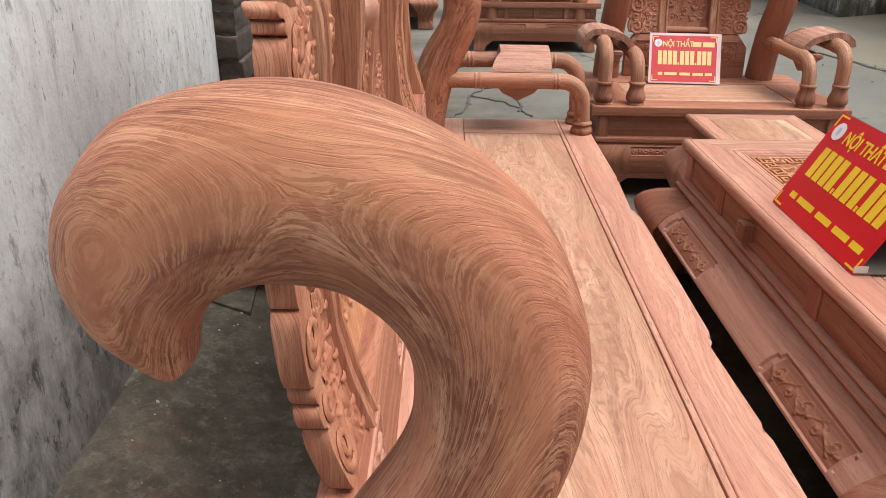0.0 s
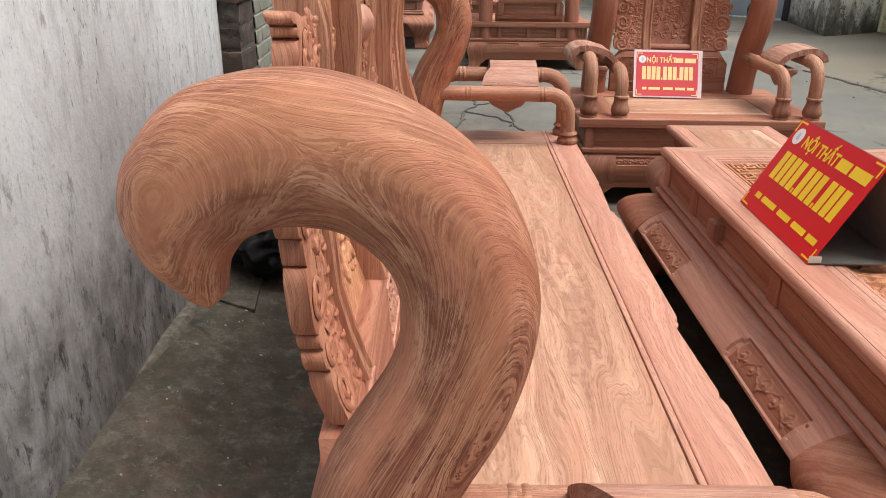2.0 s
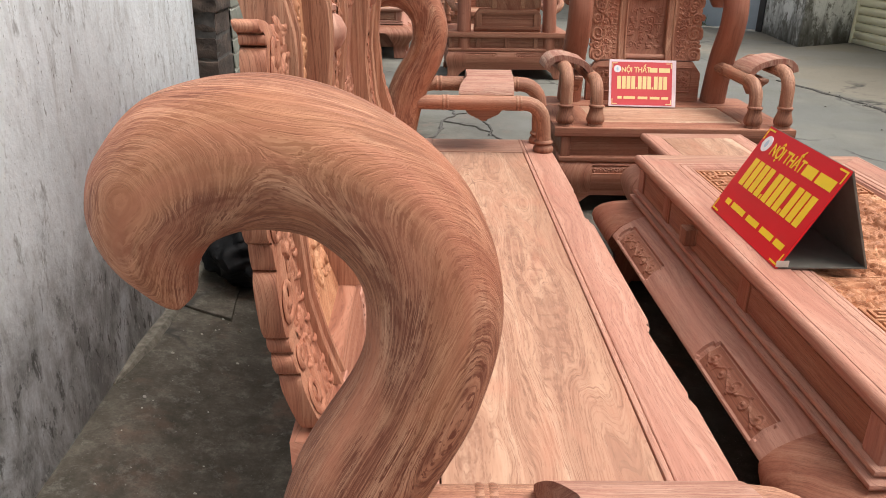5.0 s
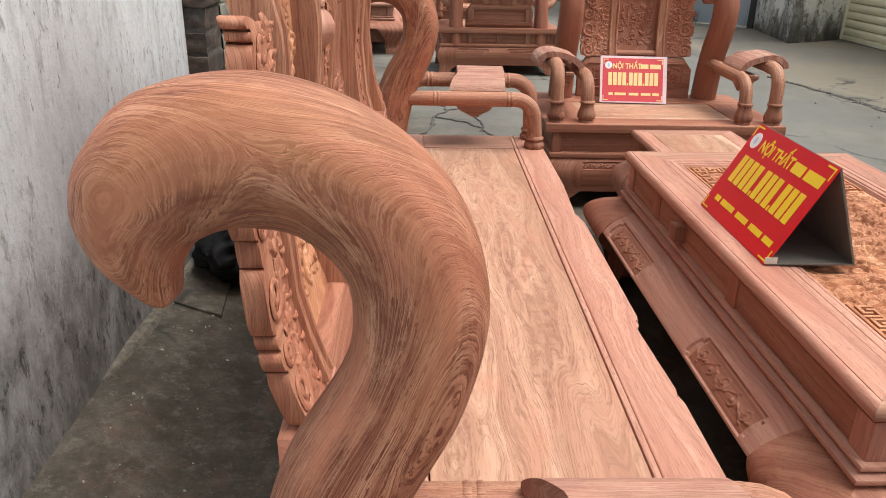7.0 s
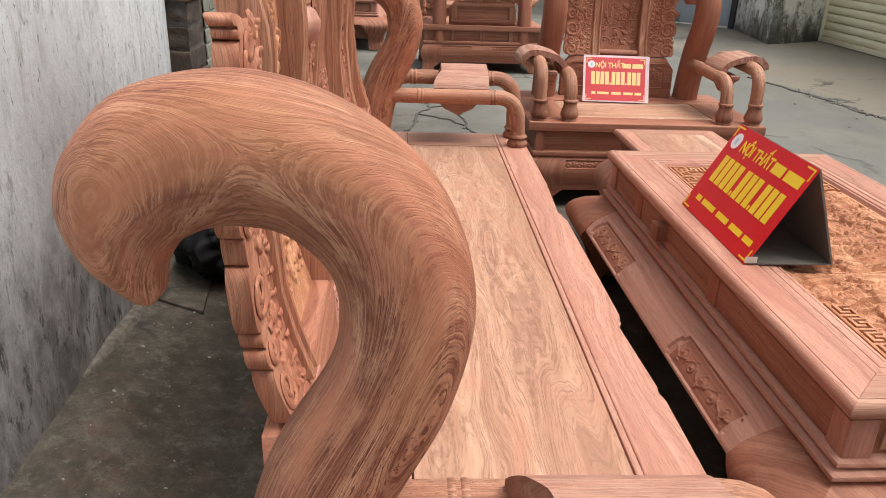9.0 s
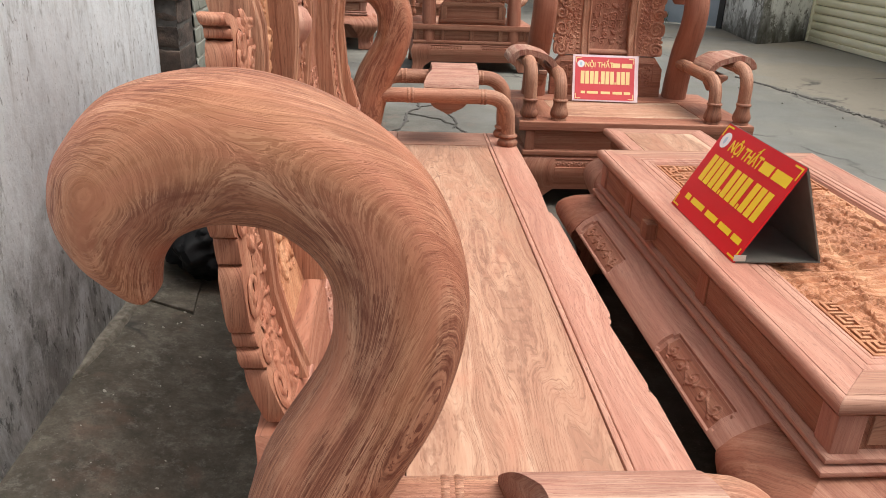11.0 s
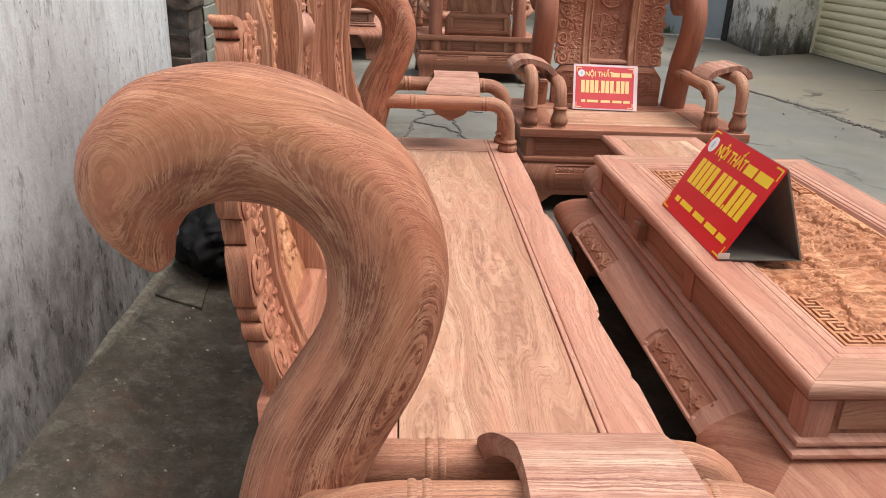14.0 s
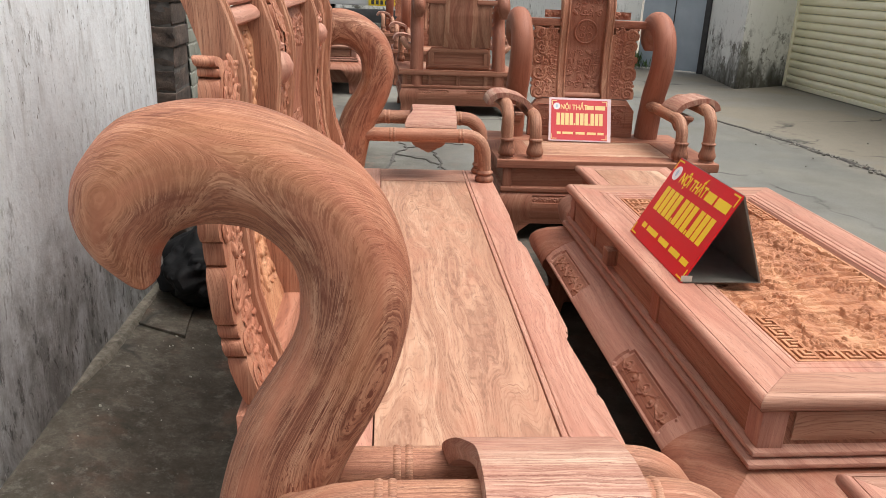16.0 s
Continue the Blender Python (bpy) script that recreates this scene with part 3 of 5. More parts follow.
def relief(plane, p0, p1, q0, q1, dabs, step, lift=1.0, floor=-0.0012):
    """A carved surface: the ground of a field with every dab standing out of it as a rounded ridge."""
    nu, nv = max(4, round((p1 - p0) / step)), max(4, round((q1 - q0) / step))
    us, vs = np.linspace(p0, p1, nu + 1), np.linspace(q0, q1, nv + 1)
    h = dab_height(us, vs, dabs)
    bm = bmesh.new()
    rows = [[bm.verts.new(plane(float(us[i]), float(vs[j]), floor + lift * float(h[i, j]))) for j in range(nv + 1)] for i in range(nu + 1)]
    for i in range(nu):
        for j in range(nv):
            bm.faces.new((rows[i][j], rows[i + 1][j], rows[i + 1][j + 1], rows[i][j + 1]))
    return bm


def carving(plane, p0, p1, q0, q1, seed, unit=0.03, thick=0.0045, step=0.0025, full=1.0):
    """Curls and leaves that fill a field, in one carved surface."""
    rng = random.Random(seed)
    dabs = []
    pitch = unit * 1.25
    nu, nv = max(1, round((p1 - p0) / pitch)), max(1, round((q1 - q0) / pitch))
    for i in range(nu):
        for j in range(nv):
            cx = p0 + (i + 0.5 + rng.uniform(-0.15, 0.15)) * (p1 - p0) / nu
            cy = q0 + (j + 0.5 + rng.uniform(-0.15, 0.15)) * (q1 - q0) / nv
            r = unit * rng.uniform(0.40, 0.58)
            s = rng.uniform(0, 6.28)
            hand = 1 if (i + j) % 2 else -1
            if rng.random() > full:
                continue
            if rng.random() < 0.6:
                dabs += spiral(cx, cy, r, rng.uniform(1.1, 1.5), s, hand, thick * rng.uniform(0.75, 1.0), unit * 0.6)
            else:
                for k in range(5):
                    dabs += frond(cx, cy, s + k * 0.62, r * rng.uniform(1.1, 1.6), thick * 1.05, hand * 0.9)
            for k in range(2):
                a = rng.uniform(0, 6.28)
                dabs += frond(cx + r * math.cos(a), cy + r * math.sin(a), a + hand, unit * rng.uniform(0.45, 0.7), thick * 0.9, hand * 1.1)
    return relief(plane, p0, p1, q0, q1, dabs, step, 1.25)


def scroll_band(plane, half, q0, q1, thick, seed, floor):
    """A running vine: curls that turn up and down by turns, each grown from the last, with small leaves."""
    rng = random.Random(seed)
    h, mid = (q1 - q0) / 2, (q0 + q1) / 2
    n = max(3, round(half * 2 / (h * 1.75)))
    dabs = []
    span = 2 * half / n
    for i in range(n):
        p = -half + (i + 0.5) * span
        up = 1 if i % 2 == 0 else -1
        size = rng.uniform(0.62, 0.74)
        cy = mid + up * h * 0.16
        dabs += spiral(p, cy, h * size, rng.uniform(1.15, 1.4), math.pi + up * rng.uniform(0.2, 0.9), up, thick * 0.85, h * 0.6)
        for k in range(2):
            a = -up * (0.6 + 1.3 * k) + rng.uniform(-0.2, 0.2)
            dabs += frond(p + h * size * math.cos(a), cy + h * size * math.sin(a), a + up * 0.8, h * rng.uniform(0.35, 0.5), thick * 0.9, up * rng.uniform(0.6, 1.4))
    return relief(plane, -half, half, q0, q1, dabs, 0.0016, 1.1, floor)


def bend_back(bm, curve):
    """Leans a part of a backrest: x moves by the curve at each height."""
    zs, xs = [c[0] for c in curve], [c[1] for c in curve]
    heights = [v.co.z for v in bm.verts]
    if len(heights) < 1500:
        for z in np.arange(min(heights) + 0.03, max(heights) - 0.01, 0.035):
            bmesh.ops.bisect_plane(bm, geom=[*bm.verts, *bm.edges, *bm.faces], plane_co=(0, 0, z), plane_no=(0, 0, 1))
    for v in bm.verts:
        v.co.x += float(np.interp(v.co.z, zs, xs))
    return bm


# ---- the large structure ----
gb = bmesh.new()
xs = sorted({-400.0, -60.0, -10.0, *np.linspace(-2, 8, 26).tolist(), 20.0, 80.0, 400.0})
ys = sorted({-400.0, -60.0, -10.0, *np.linspace(-3, 14, 43).tolist(), 30.0, 90.0, 500.0})
grid = [[gb.verts.new((x, y, 0.006 * noise.noise((x * 0.9, y * 0.9, 0)) - 0.006 if abs(x) < 30 and abs(y) < 30 else -0.006)) for y in ys] for x in xs]
for i in range(len(xs) - 1):
    for j in range(len(ys) - 1):
        gb.faces.new((grid[i][j], grid[i + 1][j], grid[i + 1][j + 1], grid[i][j + 1]))
solo("ground", gb, concrete_mat, "grey cracked damp concrete yard floor, with painted shade by the furniture", "ground", "structure", angle=80)

WALL_X, WALL_END = -0.735, 2.75
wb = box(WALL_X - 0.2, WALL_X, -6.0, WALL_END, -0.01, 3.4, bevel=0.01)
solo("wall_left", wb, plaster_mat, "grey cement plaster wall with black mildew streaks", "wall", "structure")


def bank_height(x, y):
    """How far the passage floor rises towards the foot of the wall."""
    f = min(1.0, max(0.0, (-0.30 - x) / 0.44))
    rise = float(np.interp(y, [-2.0, 1.0, 1.75, 2.2, 2.7], [0.105, 0.105, 0.090, 0.058, 0.036]))
    return rise * f * f * (3 - 2 * f) + 0.004 * noise.noise((x * 9, y * 9, 3.1)) * f + 0.004 * (1 - f)


bk = bmesh.new()
bx_, by_ = np.linspace(-0.76, 0.02, 34), np.linspace(-2.0, 3.3, 150)
grid = [[bk.verts.new((x, y, bank_height(x, y))) for y in by_] for x in bx_]
for i in range(len(bx_) - 1):
    for j in range(len(by_) - 1):
        bk.faces.new((grid[i][j], grid[i + 1][j], grid[i + 1][j + 1], grid[i][j + 1]))
solo("passage_floor", bk, passage_mat, "dirty grey concrete passage floor that rises to the wall", "floor", "structure", angle=80)
fb = bmesh.new()
rows_ = []
for j in range(120):
    y = 1.62 + (WALL_END - 1.62) * j / 119
    w_ = (0.030 + 0.010 * noise.noise((y * 3.1, 0.3, 0)) + 0.005 * noise.noise((y * 17, 1.3, 0))) * min(1.0, 0.2 + j / 30)
    h_ = (0.020 + 0.007 * noise.noise((y * 4.3, 5.3, 0)) + 0.004 * noise.noise((y * 21, 2.3, 0))) * min(1.0, 0.2 + j / 30)
    z_ = bank_height(-0.72, y)
    rows_.append([fb.verts.new(p) for p in ((WALL_X - 0.02, y, z_ - 0.02), (WALL_X + w_ * 1.25, y, z_ - 0.014), (WALL_X + w_, y, z_ + h_ * 0.55), (WALL_X + w_ * 0.8, y, z_ + h_ * 0.92),
                                            (WALL_X + w_ * 0.3, y, z_ + h_), (WALL_X - 0.02, y, z_ + h_))])
for a_, b_ in zip(rows_, rows_[1:]):
    for k in range(6):
        fb.faces.new((a_[k], a_[(k + 1) % 6], b_[(k + 1) % 6], b_[k]))
fb.faces.new(rows_[0]), fb.faces.new(rows_[-1])
solo("mortar_fillet", fb, fillet_mat, "rough mortar fillet along the foot of the wall", "trim", "structure")
sb = prism([(-0.735, 2.16), (-0.66, 2.12), (-0.53, 2.075), (-0.545, 2.20), (-0.56, 2.36), (-0.52, 2.60), (-0.50, 3.2), (-0.735, 3.2)], 2, -0.01, 0.016, bevel=0.004)
for v in sb.verts:
    v.co.z += bank_height(v.co.x, v.co.y) * 0.9 if v.co.z > 0.008 else 0.0
solo("paving_slab", sb, passage_mat, "worn brick and mortar slab on the passage floor", "slab", "structure")

# ---- seats: the bench and the armchairs ----
LEAN_BACK = [(0.40, -0.035), (0.60, -0.05), (0.68, -0.078), (0.75, -0.095), (0.9, -0.108), (1.05, -0.094), (1.11, -0.097), (1.17, -0.117), (1.30, -0.17), (1.5, -0.27)]
SEAT_Z = 0.41
POST_EDGES = [  # outer x, z, inner x, z, half depth of the hooked end post, from its foot to its tip
    (0.020, 0.256, -0.136, 0.260, 0.062), (0.021, 0.380, -0.130, 0.402, 0.062), (0.037, 0.508, -0.101, 0.558, 0.061), (0.068, 0.627, -0.062, 0.692, 0.060),
    (0.128, 0.759, 0.003, 0.806, 0.060), (0.149, 0.881, 0.015, 0.871, 0.059), (0.114, 0.992, 0.004, 0.916, 0.058), (0.035, 1.065, -0.031, 0.949, 0.058),
    (-0.065, 1.097, -0.067, 0.957, 0.058), (-0.166, 1.079, -0.092, 0.956, 0.057), (-0.219, 1.028, -0.112, 0.950, 0.056), (-0.235, 0.987, -0.127, 0.941, 0.054),
    (-0.233, 0.955, -0.138, 0.927, 0.051), (-0.219, 0.926, -0.145, 0.914, 0.047), (-0.200, 0.905, -0.148, 0.902, 0.041), (-0.184, 0.891, -0.150, 0.891, 0.036), (-0.175, 0.885, -0.151, 0.885, 0.032), (-0.167, 0.881, -0.155, 0.881, 0.026)]


def carved_part(bm, mat, parent, label=""):
    ob = part("carving", bm, mat, parent, label, angle=75)
    return tagged(ob, kind="stuff")


def merge(target, source):
    tmp = bpy.data.meshes.new("tmp")
    source.to_mesh(tmp), source.free()
    target.from_mesh(tmp)
    bpy.data.meshes.remove(tmp)
    return target


def hook_post(parent, y, label="", fine=True):
    rows = spline(POST_EDGES, 12 if fine else 3)
    sides = 72 if fine else 20
    bm = bmesh.new()
    uv = bm.loops.layers.uv.verify()
    rings, marks = [], []
    along, last = 0.0, None
    for ox, oz, ix, iz, depth in rows:
        mid, reach = Vector(((ox + ix) / 2, y, (oz + iz) / 2)), Vector(((ox - ix) / 2, 0, (oz - iz) / 2))
        along += (mid - last).length if last else 0.0
        last = mid
        ring, mark = [], []
        for k in range(sides):
            a = 2 * math.pi * (k + 0.5) / sides
            sa, ca = (math.copysign(abs(f) ** (2 / 2.25), f) for f in (math.sin(a), math.cos(a)))
            ring.append(bm.verts.new(mid + reach * sa + Vector((0, depth * ca, 0))))
            mark.append((along, -sa * reach.length))
        rings.append(ring), marks.append(mark)
    for i in range(len(rings) - 1):
        for k in range(sides):
            j = (k + 1) % sides
            f = bm.faces.new((rings[i][k], rings[i][j], rings[i + 1][j], rings[i + 1][k]))
            for loop, at in zip(f.loops, (marks[i][k], marks[i][j], marks[i + 1][j], marks[i + 1][k])):
                loop[uv].uv = at
    for ring, mark in ((rings[0], marks[0]), (rings[-1], marks[-1])):
        f = bm.faces.new(ring)
        for loop, at in zip(f.loops, mark):
            loop[uv].uv = at
    # a flat cut on the underside of the head
    n = Vector((-0.66, -0.52, -0.55)).normalized()
    p0 = Vector((-0.2380, y + 0.032, 0.884))
    for v in bm.verts:
        d = n.dot(v.co - p0)
        if d > 0 and v.co.x < -0.08 and v.co.z > 0.8:
            v.co -= n * d
    return part("hooked_post", bm, post_wood if fine else chair_post_wood, parent, label, angle=26 if fine else 60)


def arm_rail(parent, side, half, outer):
    """A round rail from the back post to the front, bent down to a turned foot on the seat. The outer one lies higher
    and bends in to the post."""
    z = 0.652 if outer else 0.603
    y = side * (half + (0.12 if outer else -0.02))
    if outer:
        pts = [(-0.010, side * (half + 0.02), z - 0.075), (0.000, side * (half + 0.055), z - 0.062), (0.014, side * (half + 0.084), z - 0.044), (0.036, side * (half + 0.106), z - 0.022), (0.064, side * (half + 0.117), z - 0.006), (0.096, y, z)]
    else:
        pts = [(0.0, y, z), (0.1, y, z)]
    pts += [(0.3, y, z), (0.455, y, z)]
    for a in range(15, 91, 15):
        pts.append((0.455 + 0.08 * math.sin(radians(a)), y, z - 0.08 + 0.08 * math.cos(radians(a))))
    pts += [(0.538, y, 0.49), (0.541, y, 0.452)]
    bm = sweep(pts, [0.029] * len(pts), [0.029] * len(pts), up=(0.001, 1, 0.002) if not outer else (0.02, 0.3, 1), sides=18) if not outer else round_tube(pts, 0.029)
    rail = part("arm_rail", bm, rail_wood, parent)
    for xs_ in ((0.112, 0.128) if outer else (0.136, 0.152), (0.425, 0.439)):
        ring = bmesh.new()
        for x in xs_:
            r = [0.0275, 0.0302, 0.0312, 0.0302, 0.0275]
            add_sweep(ring, [(x - 0.0065, y, z), (x - 0.004, y, z), (x, y, z), (x + 0.004, y, z), (x + 0.0065, y, z)], r, r, up=(0, 1, 0), sides=18)
        part("turned_ring", ring, rail_wood, rail)
    foot = add_lathe(bmesh.new(), [(0.030, 0.46), (0.036, 0.455), (0.038, 0.449), (0.033, 0.444), (0.030, 0.440), (0.036, 0.434), (0.041, 0.425), (0.040, 0.416), (0.036, 0.409)],
                     (0.541, y, 0), 20) if half > 1.0 else add_lathe(
        bmesh.new(), [(0.030, 0.508), (0.035, 0.504), (0.0355, 0.498), (0.031, 0.493), (0.0305, 0.484), (0.034, 0.470), (0.040, 0.453), (0.0425, 0.440), (0.040, 0.428), (0.033, 0.421), (0.037, 0.417), (0.038, 0.409)], (0.541, y, 0), 20)
    part("turned_foot", foot, brown_z, rail)
    return rail


def round_tube(pts, r, sides=18):
    """A round tube along a bent path, its rings carried without twist."""
    bm = bmesh.new()
    uv = bm.loops.layers.uv.verify()
    pts = [Vector(p) for p in pts]
    ref = Vector((0, 0, 1))
    rings, along = [], [0.0]
    for i in range(1, len(pts)):
        along.append(along[-1] + (pts[i] - pts[i - 1]).length)
    for i, c in enumerate(pts):
        d = (pts[min(i + 1, len(pts) - 1)] - pts[max(i - 1, 0)]).normalized()
        ref = (ref - d * ref.dot(d)).normalized()
        o = d.cross(ref)
        rings.append([bm.verts.new(c + (ref * math.cos(2 * math.pi * k / sides) + o * math.sin(2 * math.pi * k / sides)) * r) for k in range(sides)])
    for i in range(len(rings) - 1):
        for k in range(sides):
            j = (k + 1) % sides
            f = bm.faces.new((rings[i][k], rings[i][j], rings[i + 1][j], rings[i + 1][k]))
            for loop, (q, v) in zip(f.loops, ((i, k), (i, j), (i + 1, j), (i + 1, k))):
                loop[uv].uv = (along[q], r * math.cos(2 * math.pi * v / sides))
    bm.faces.new(rings[0]), bm.faces.new(rings[-1])
    return bm


def arm_pad(parent, side, half):
    """A saddle over the two rails: an arched slab that is higher outside, with a board that hangs between them."""
    rows = spline([(-0.020, 0.634), (-0.008, 0.653), (0.018, 0.676), (0.055, 0.691), (0.105, 0.7035), (0.150, 0.704), (0.185, 0.692), (0.205, 0.668), (0.212, 0.645)], 3)
    top = [(side * (half + o), z) for o, z in rows]
    low = []
    for i in range(len(rows)):
        d = rows[min(i + 1, len(rows) - 1)] - rows[max(i - 1, 0)]
        d = d / np.linalg.norm(d)
        low.append((side * (half + rows[i][0] + d[1] * 0.027), rows[i][1] - d[0] * 0.027))
    slab = prism(top + low[::-1], 0, 0.196, 0.414, bevel=0.004)
    for v in slab.verts:
        if v.co.x < 0.25:
            v.co.x += 0.034 * min(1.0, max(0.0, (abs(v.co.y) - half + 0.012) / 0.07))
    pad = part("arm_pad", slab, pale_x, parent, "pale striped arm pad")
    curve = spline([(0.165, 0.600), (0.185, 0.588), (0.205, 0.580), (0.222, 0.568), (0.236, 0.550), (0.252, 0.540), (0.272, 0.533), (0.288, 0.522), (0.300, 0.517), (0.312, 0.522), (0.328, 0.533), (0.348, 0.540), (0.364, 0.550),
                    (0.378, 0.568), (0.395, 0.580), (0.415, 0.588), (0.435, 0.600)], 3).tolist()
    y = side * (half + 0.05)
    part("arm_pendant", prism(curve + [(0.435, 0.612), (0.165, 0.612)], 1, y - 0.02, y + 0.02, bevel=0.004), wood_x, parent)
    return pad


def stile(parent, y, z0, z1, w=0.045, depth=0.055, mat=None):
    bm = bmesh.new()
    n = 14
    uvs = []
    h = w / 2
    section = [(-0.007, -h + 0.012), (-0.007, h - 0.012), (-0.001, h - 0.010), (0.0005, h - 0.006), (-0.002, h - 0.001), (-0.006, h), (-depth, h), (-depth, -h), (-0.006, -h),
               (-0.002, -h + 0.001), (0.0005, -h + 0.006), (-0.001, -h + 0.010)]
    for i in range(n + 1):
        z = z0 + (z1 - z0) * i / n
        uvs.append([bm.verts.new((dx + 0.012, y + dy, z)) for dx, dy in section])
    for a, b in zip(uvs, uvs[1:]):
        m = len(section)
        for k in range(m):
            bm.faces.new((a[k], a[(k + 1) % m], b[(k + 1) % m], b[k]))
    bm.faces.new(uvs[0]), bm.faces.new(uvs[-1])
    bend_back(bm, LEAN_BACK)
    st = part("stile", bm, mat or stile_wood, parent)
    return st


def back_field(parent, y0, y1, z0, z1, seed, unit=0.035, medallion=False):
    """A sunk field of a backrest with its carving; the lowest ones reach down behind the bottom rail."""
    bm = bmesh.new()
    low = z0 - 0.05 if z0 < 0.70 else z0
    n = 12
    rows = []
    for i in range(n + 1):
        z = low + (z1 - low) * i / n
        rows.append([bm.verts.new((dx, y, z)) for dx, y in ((-0.030, y0), (-0.030, y1), (-0.046, y1), (-0.046, y0))])
    for a, b in zip(rows, rows[1:]):
        for k in range(4):
            bm.faces.new((a[k], a[(k + 1) % 4], b[(k + 1) % 4], b[k]))
    bm.faces.new(rows[0]), bm.faces.new(rows[-1])
    wood_ = ruddy_z if medallion and z1 < 1.19 else orange_z
    field = part("back_panel", bend_back(bm, LEAN_BACK), wood_, parent)
    plane = lambda p, q, d: (-0.030 + d, p, q)
    if medallion:
        mid, c = (y0 + y1) / 2, z0 + (z1 - z0) * 0.62
        cut = carving(plane, y0 + 0.012, y1 - 0.012, z0 + 0.03, c - 0.09, seed, unit)
        ring = [plane(mid + 0.062 * math.cos(a), c + 0.062 * math.sin(a), 0.003) for a in np.linspace(0, 2 * math.pi, 33)]
        add_sweep(cut, ring, [0.005] * 33, [0.005] * 33, up=(1, 0, 0), sides=6)
        for k in range(4):
            add_scroll(cut, plane, mid + 0.027 * math.cos(k * 1.57 + 0.78), c + 0.027 * math.sin(k * 1.57 + 0.78), 0.022, 1.2, k * 1.57, 1, 0.005, 0.002)
        top = carving(plane, y0 + 0.02, y1 - 0.02, c + 0.08, z1 - 0.03, seed + 5, unit)
        tmp = bpy.data.meshes.new("tmp")
        top.to_mesh(tmp), top.free()
        cut.from_mesh(tmp)
        bpy.data.meshes.remove(tmp)
    else:
        cut = carving(plane, y0 + 0.01, y1 - 0.01, z0 + 0.02, z1 - 0.02, seed, unit * 0.95, thick=0.0060, full=0.78)
    carved_part(bend_back(cut, LEAN_BACK), wood_, field, "carved scroll relief")
    return field


ear_wood = wood("bracket_rosewood_z", 2, (0.7, 0.5, 0), (0.34, 0.118, 0.070), (0.54, 0.222, 0.132), (0.71, 0.350, 0.218), amp=0.014, ragged=0.0012, lines=420.0, dark_lines=0.5, pores=0.7, blush=0.5)


def ear_outline(y_in, y_out, z0, z1):
    """The lobed outer edge of a carved bracket: scrolls and steps, bottom to top."""
    d = y_out - y_in
    lobes = [(0.0, 0.159, 0.84, 0.95), (0.163, 0.215, 0.86, 0.96), (0.219, 0.258, 0.84, 0.92), (0.263, 0.438, 0.86, 1.01), (0.442, 0.508, 0.90, 0.93), (0.513, 0.605, 0.91, 1.03), (0.61, 0.68, 0.88, 0.91),
             (0.685, 0.81, 0.86, 0.97), (0.815, 0.832, 0.85, 0.88), (0.836, 0.944, 0.85, 1.0), (0.948, 0.970, 0.88, 0.94), (0.974, 1.0, 0.88, 0.985)]
    pts = []
    for b0, b1, base, tip in lobes:
        for k in range(13):
            a = math.pi * k / 12
            f = (1 - math.cos(a)) / 2
            pts.append((y_in + d * (base + (tip - base) * math.sin(a) ** 0.55), z0 + (z1 - z0) * (b0 + (b1 - b0) * f)))
    return pts + [(y_in + d * 0.7, z1 - 0.004), (y_in, z1 - 0.04), (y_in, z0)]


def ear(parent, y_in, y_out, z0, z1, seed):
    out = ear_outline(y_in, y_out, z0, z1)
    bm = prism(out, 0, -0.027, 0.001, bevel=0.0015, seg=2)
    part_ = part("carved_bracket", bend_back(bm, LEAN_BACK), ear_wood, parent)
    plane = lambda p, q, d: (0.001 + d, p, q)
    cut = bmesh.new()
    d = y_out - y_in
    h = z1 - z0
    s = 1 if d > 0 else -1
    for a, b, r in ((0.70, 0.078, 0.24), (0.70, 0.345, 0.27), (0.74, 0.54, 0.18), (0.68, 0.735, 0.22), (0.72, 0.89, 0.20), (0.72, 0.19, 0.14), (0.60, 0.68, 0.2), (0.66, 0.93, 0.14)):
        add_scroll(cut, plane, y_in + d * a, z0 + h * b, abs(d) * r, 1.7, 0.5, s, abs(d) * 0.050, 0.0015)
        add_scroll(cut, plane, y_in + d * a * 0.5, z0 + h * (b + 0.05), abs(d) * r * 0.6, 1.2, 2.5, -s, abs(d) * 0.035, 0.001)
    a, b = sorted((y_in + d * 0.12, y_in + d * 0.62))
    merge(cut, carving(plane, a, b, z0 + 0.01, z1 - 0.01, seed, 0.026, 0.0042))
    for i in range(16):
        add_leaf(cut, plane, y_in + d * 0.18, z0 + h * (i + 0.5) / 16, 1.2 * s + 0.5, h * 0.05, 0.005, 0.002)
    carved_part(bend_back(cut, LEAN_BACK), ear_wood, part_)
    return part_


def bow(z, top, bulge):
    """How far a bowed apron and its leg stand out at a height, below its top."""
    zs = [0.0, 0.03, 0.075, 0.12, 0.17, 0.205, 0.235, 0.262, 0.29, 0.312, 0.328, 0.33]
    ds = [0.062, 0.060, 0.028, 0.034, 0.078, 0.104, 0.112, 0.106, 0.082, 0.046, 0.008, 0.0]
    return float(np.interp(z / top * 0.33, zs, ds)) * bulge


def bow_out(out, z, top, bulge, d):
    """The shift that carries a point d outward along the bowed face's own normal."""
    slope = (bow(z + 0.004, top, bulge) - bow(z - 0.004, top, bulge)) / 0.008
    return (out + Vector((0, 0, -slope))).normalized() * d


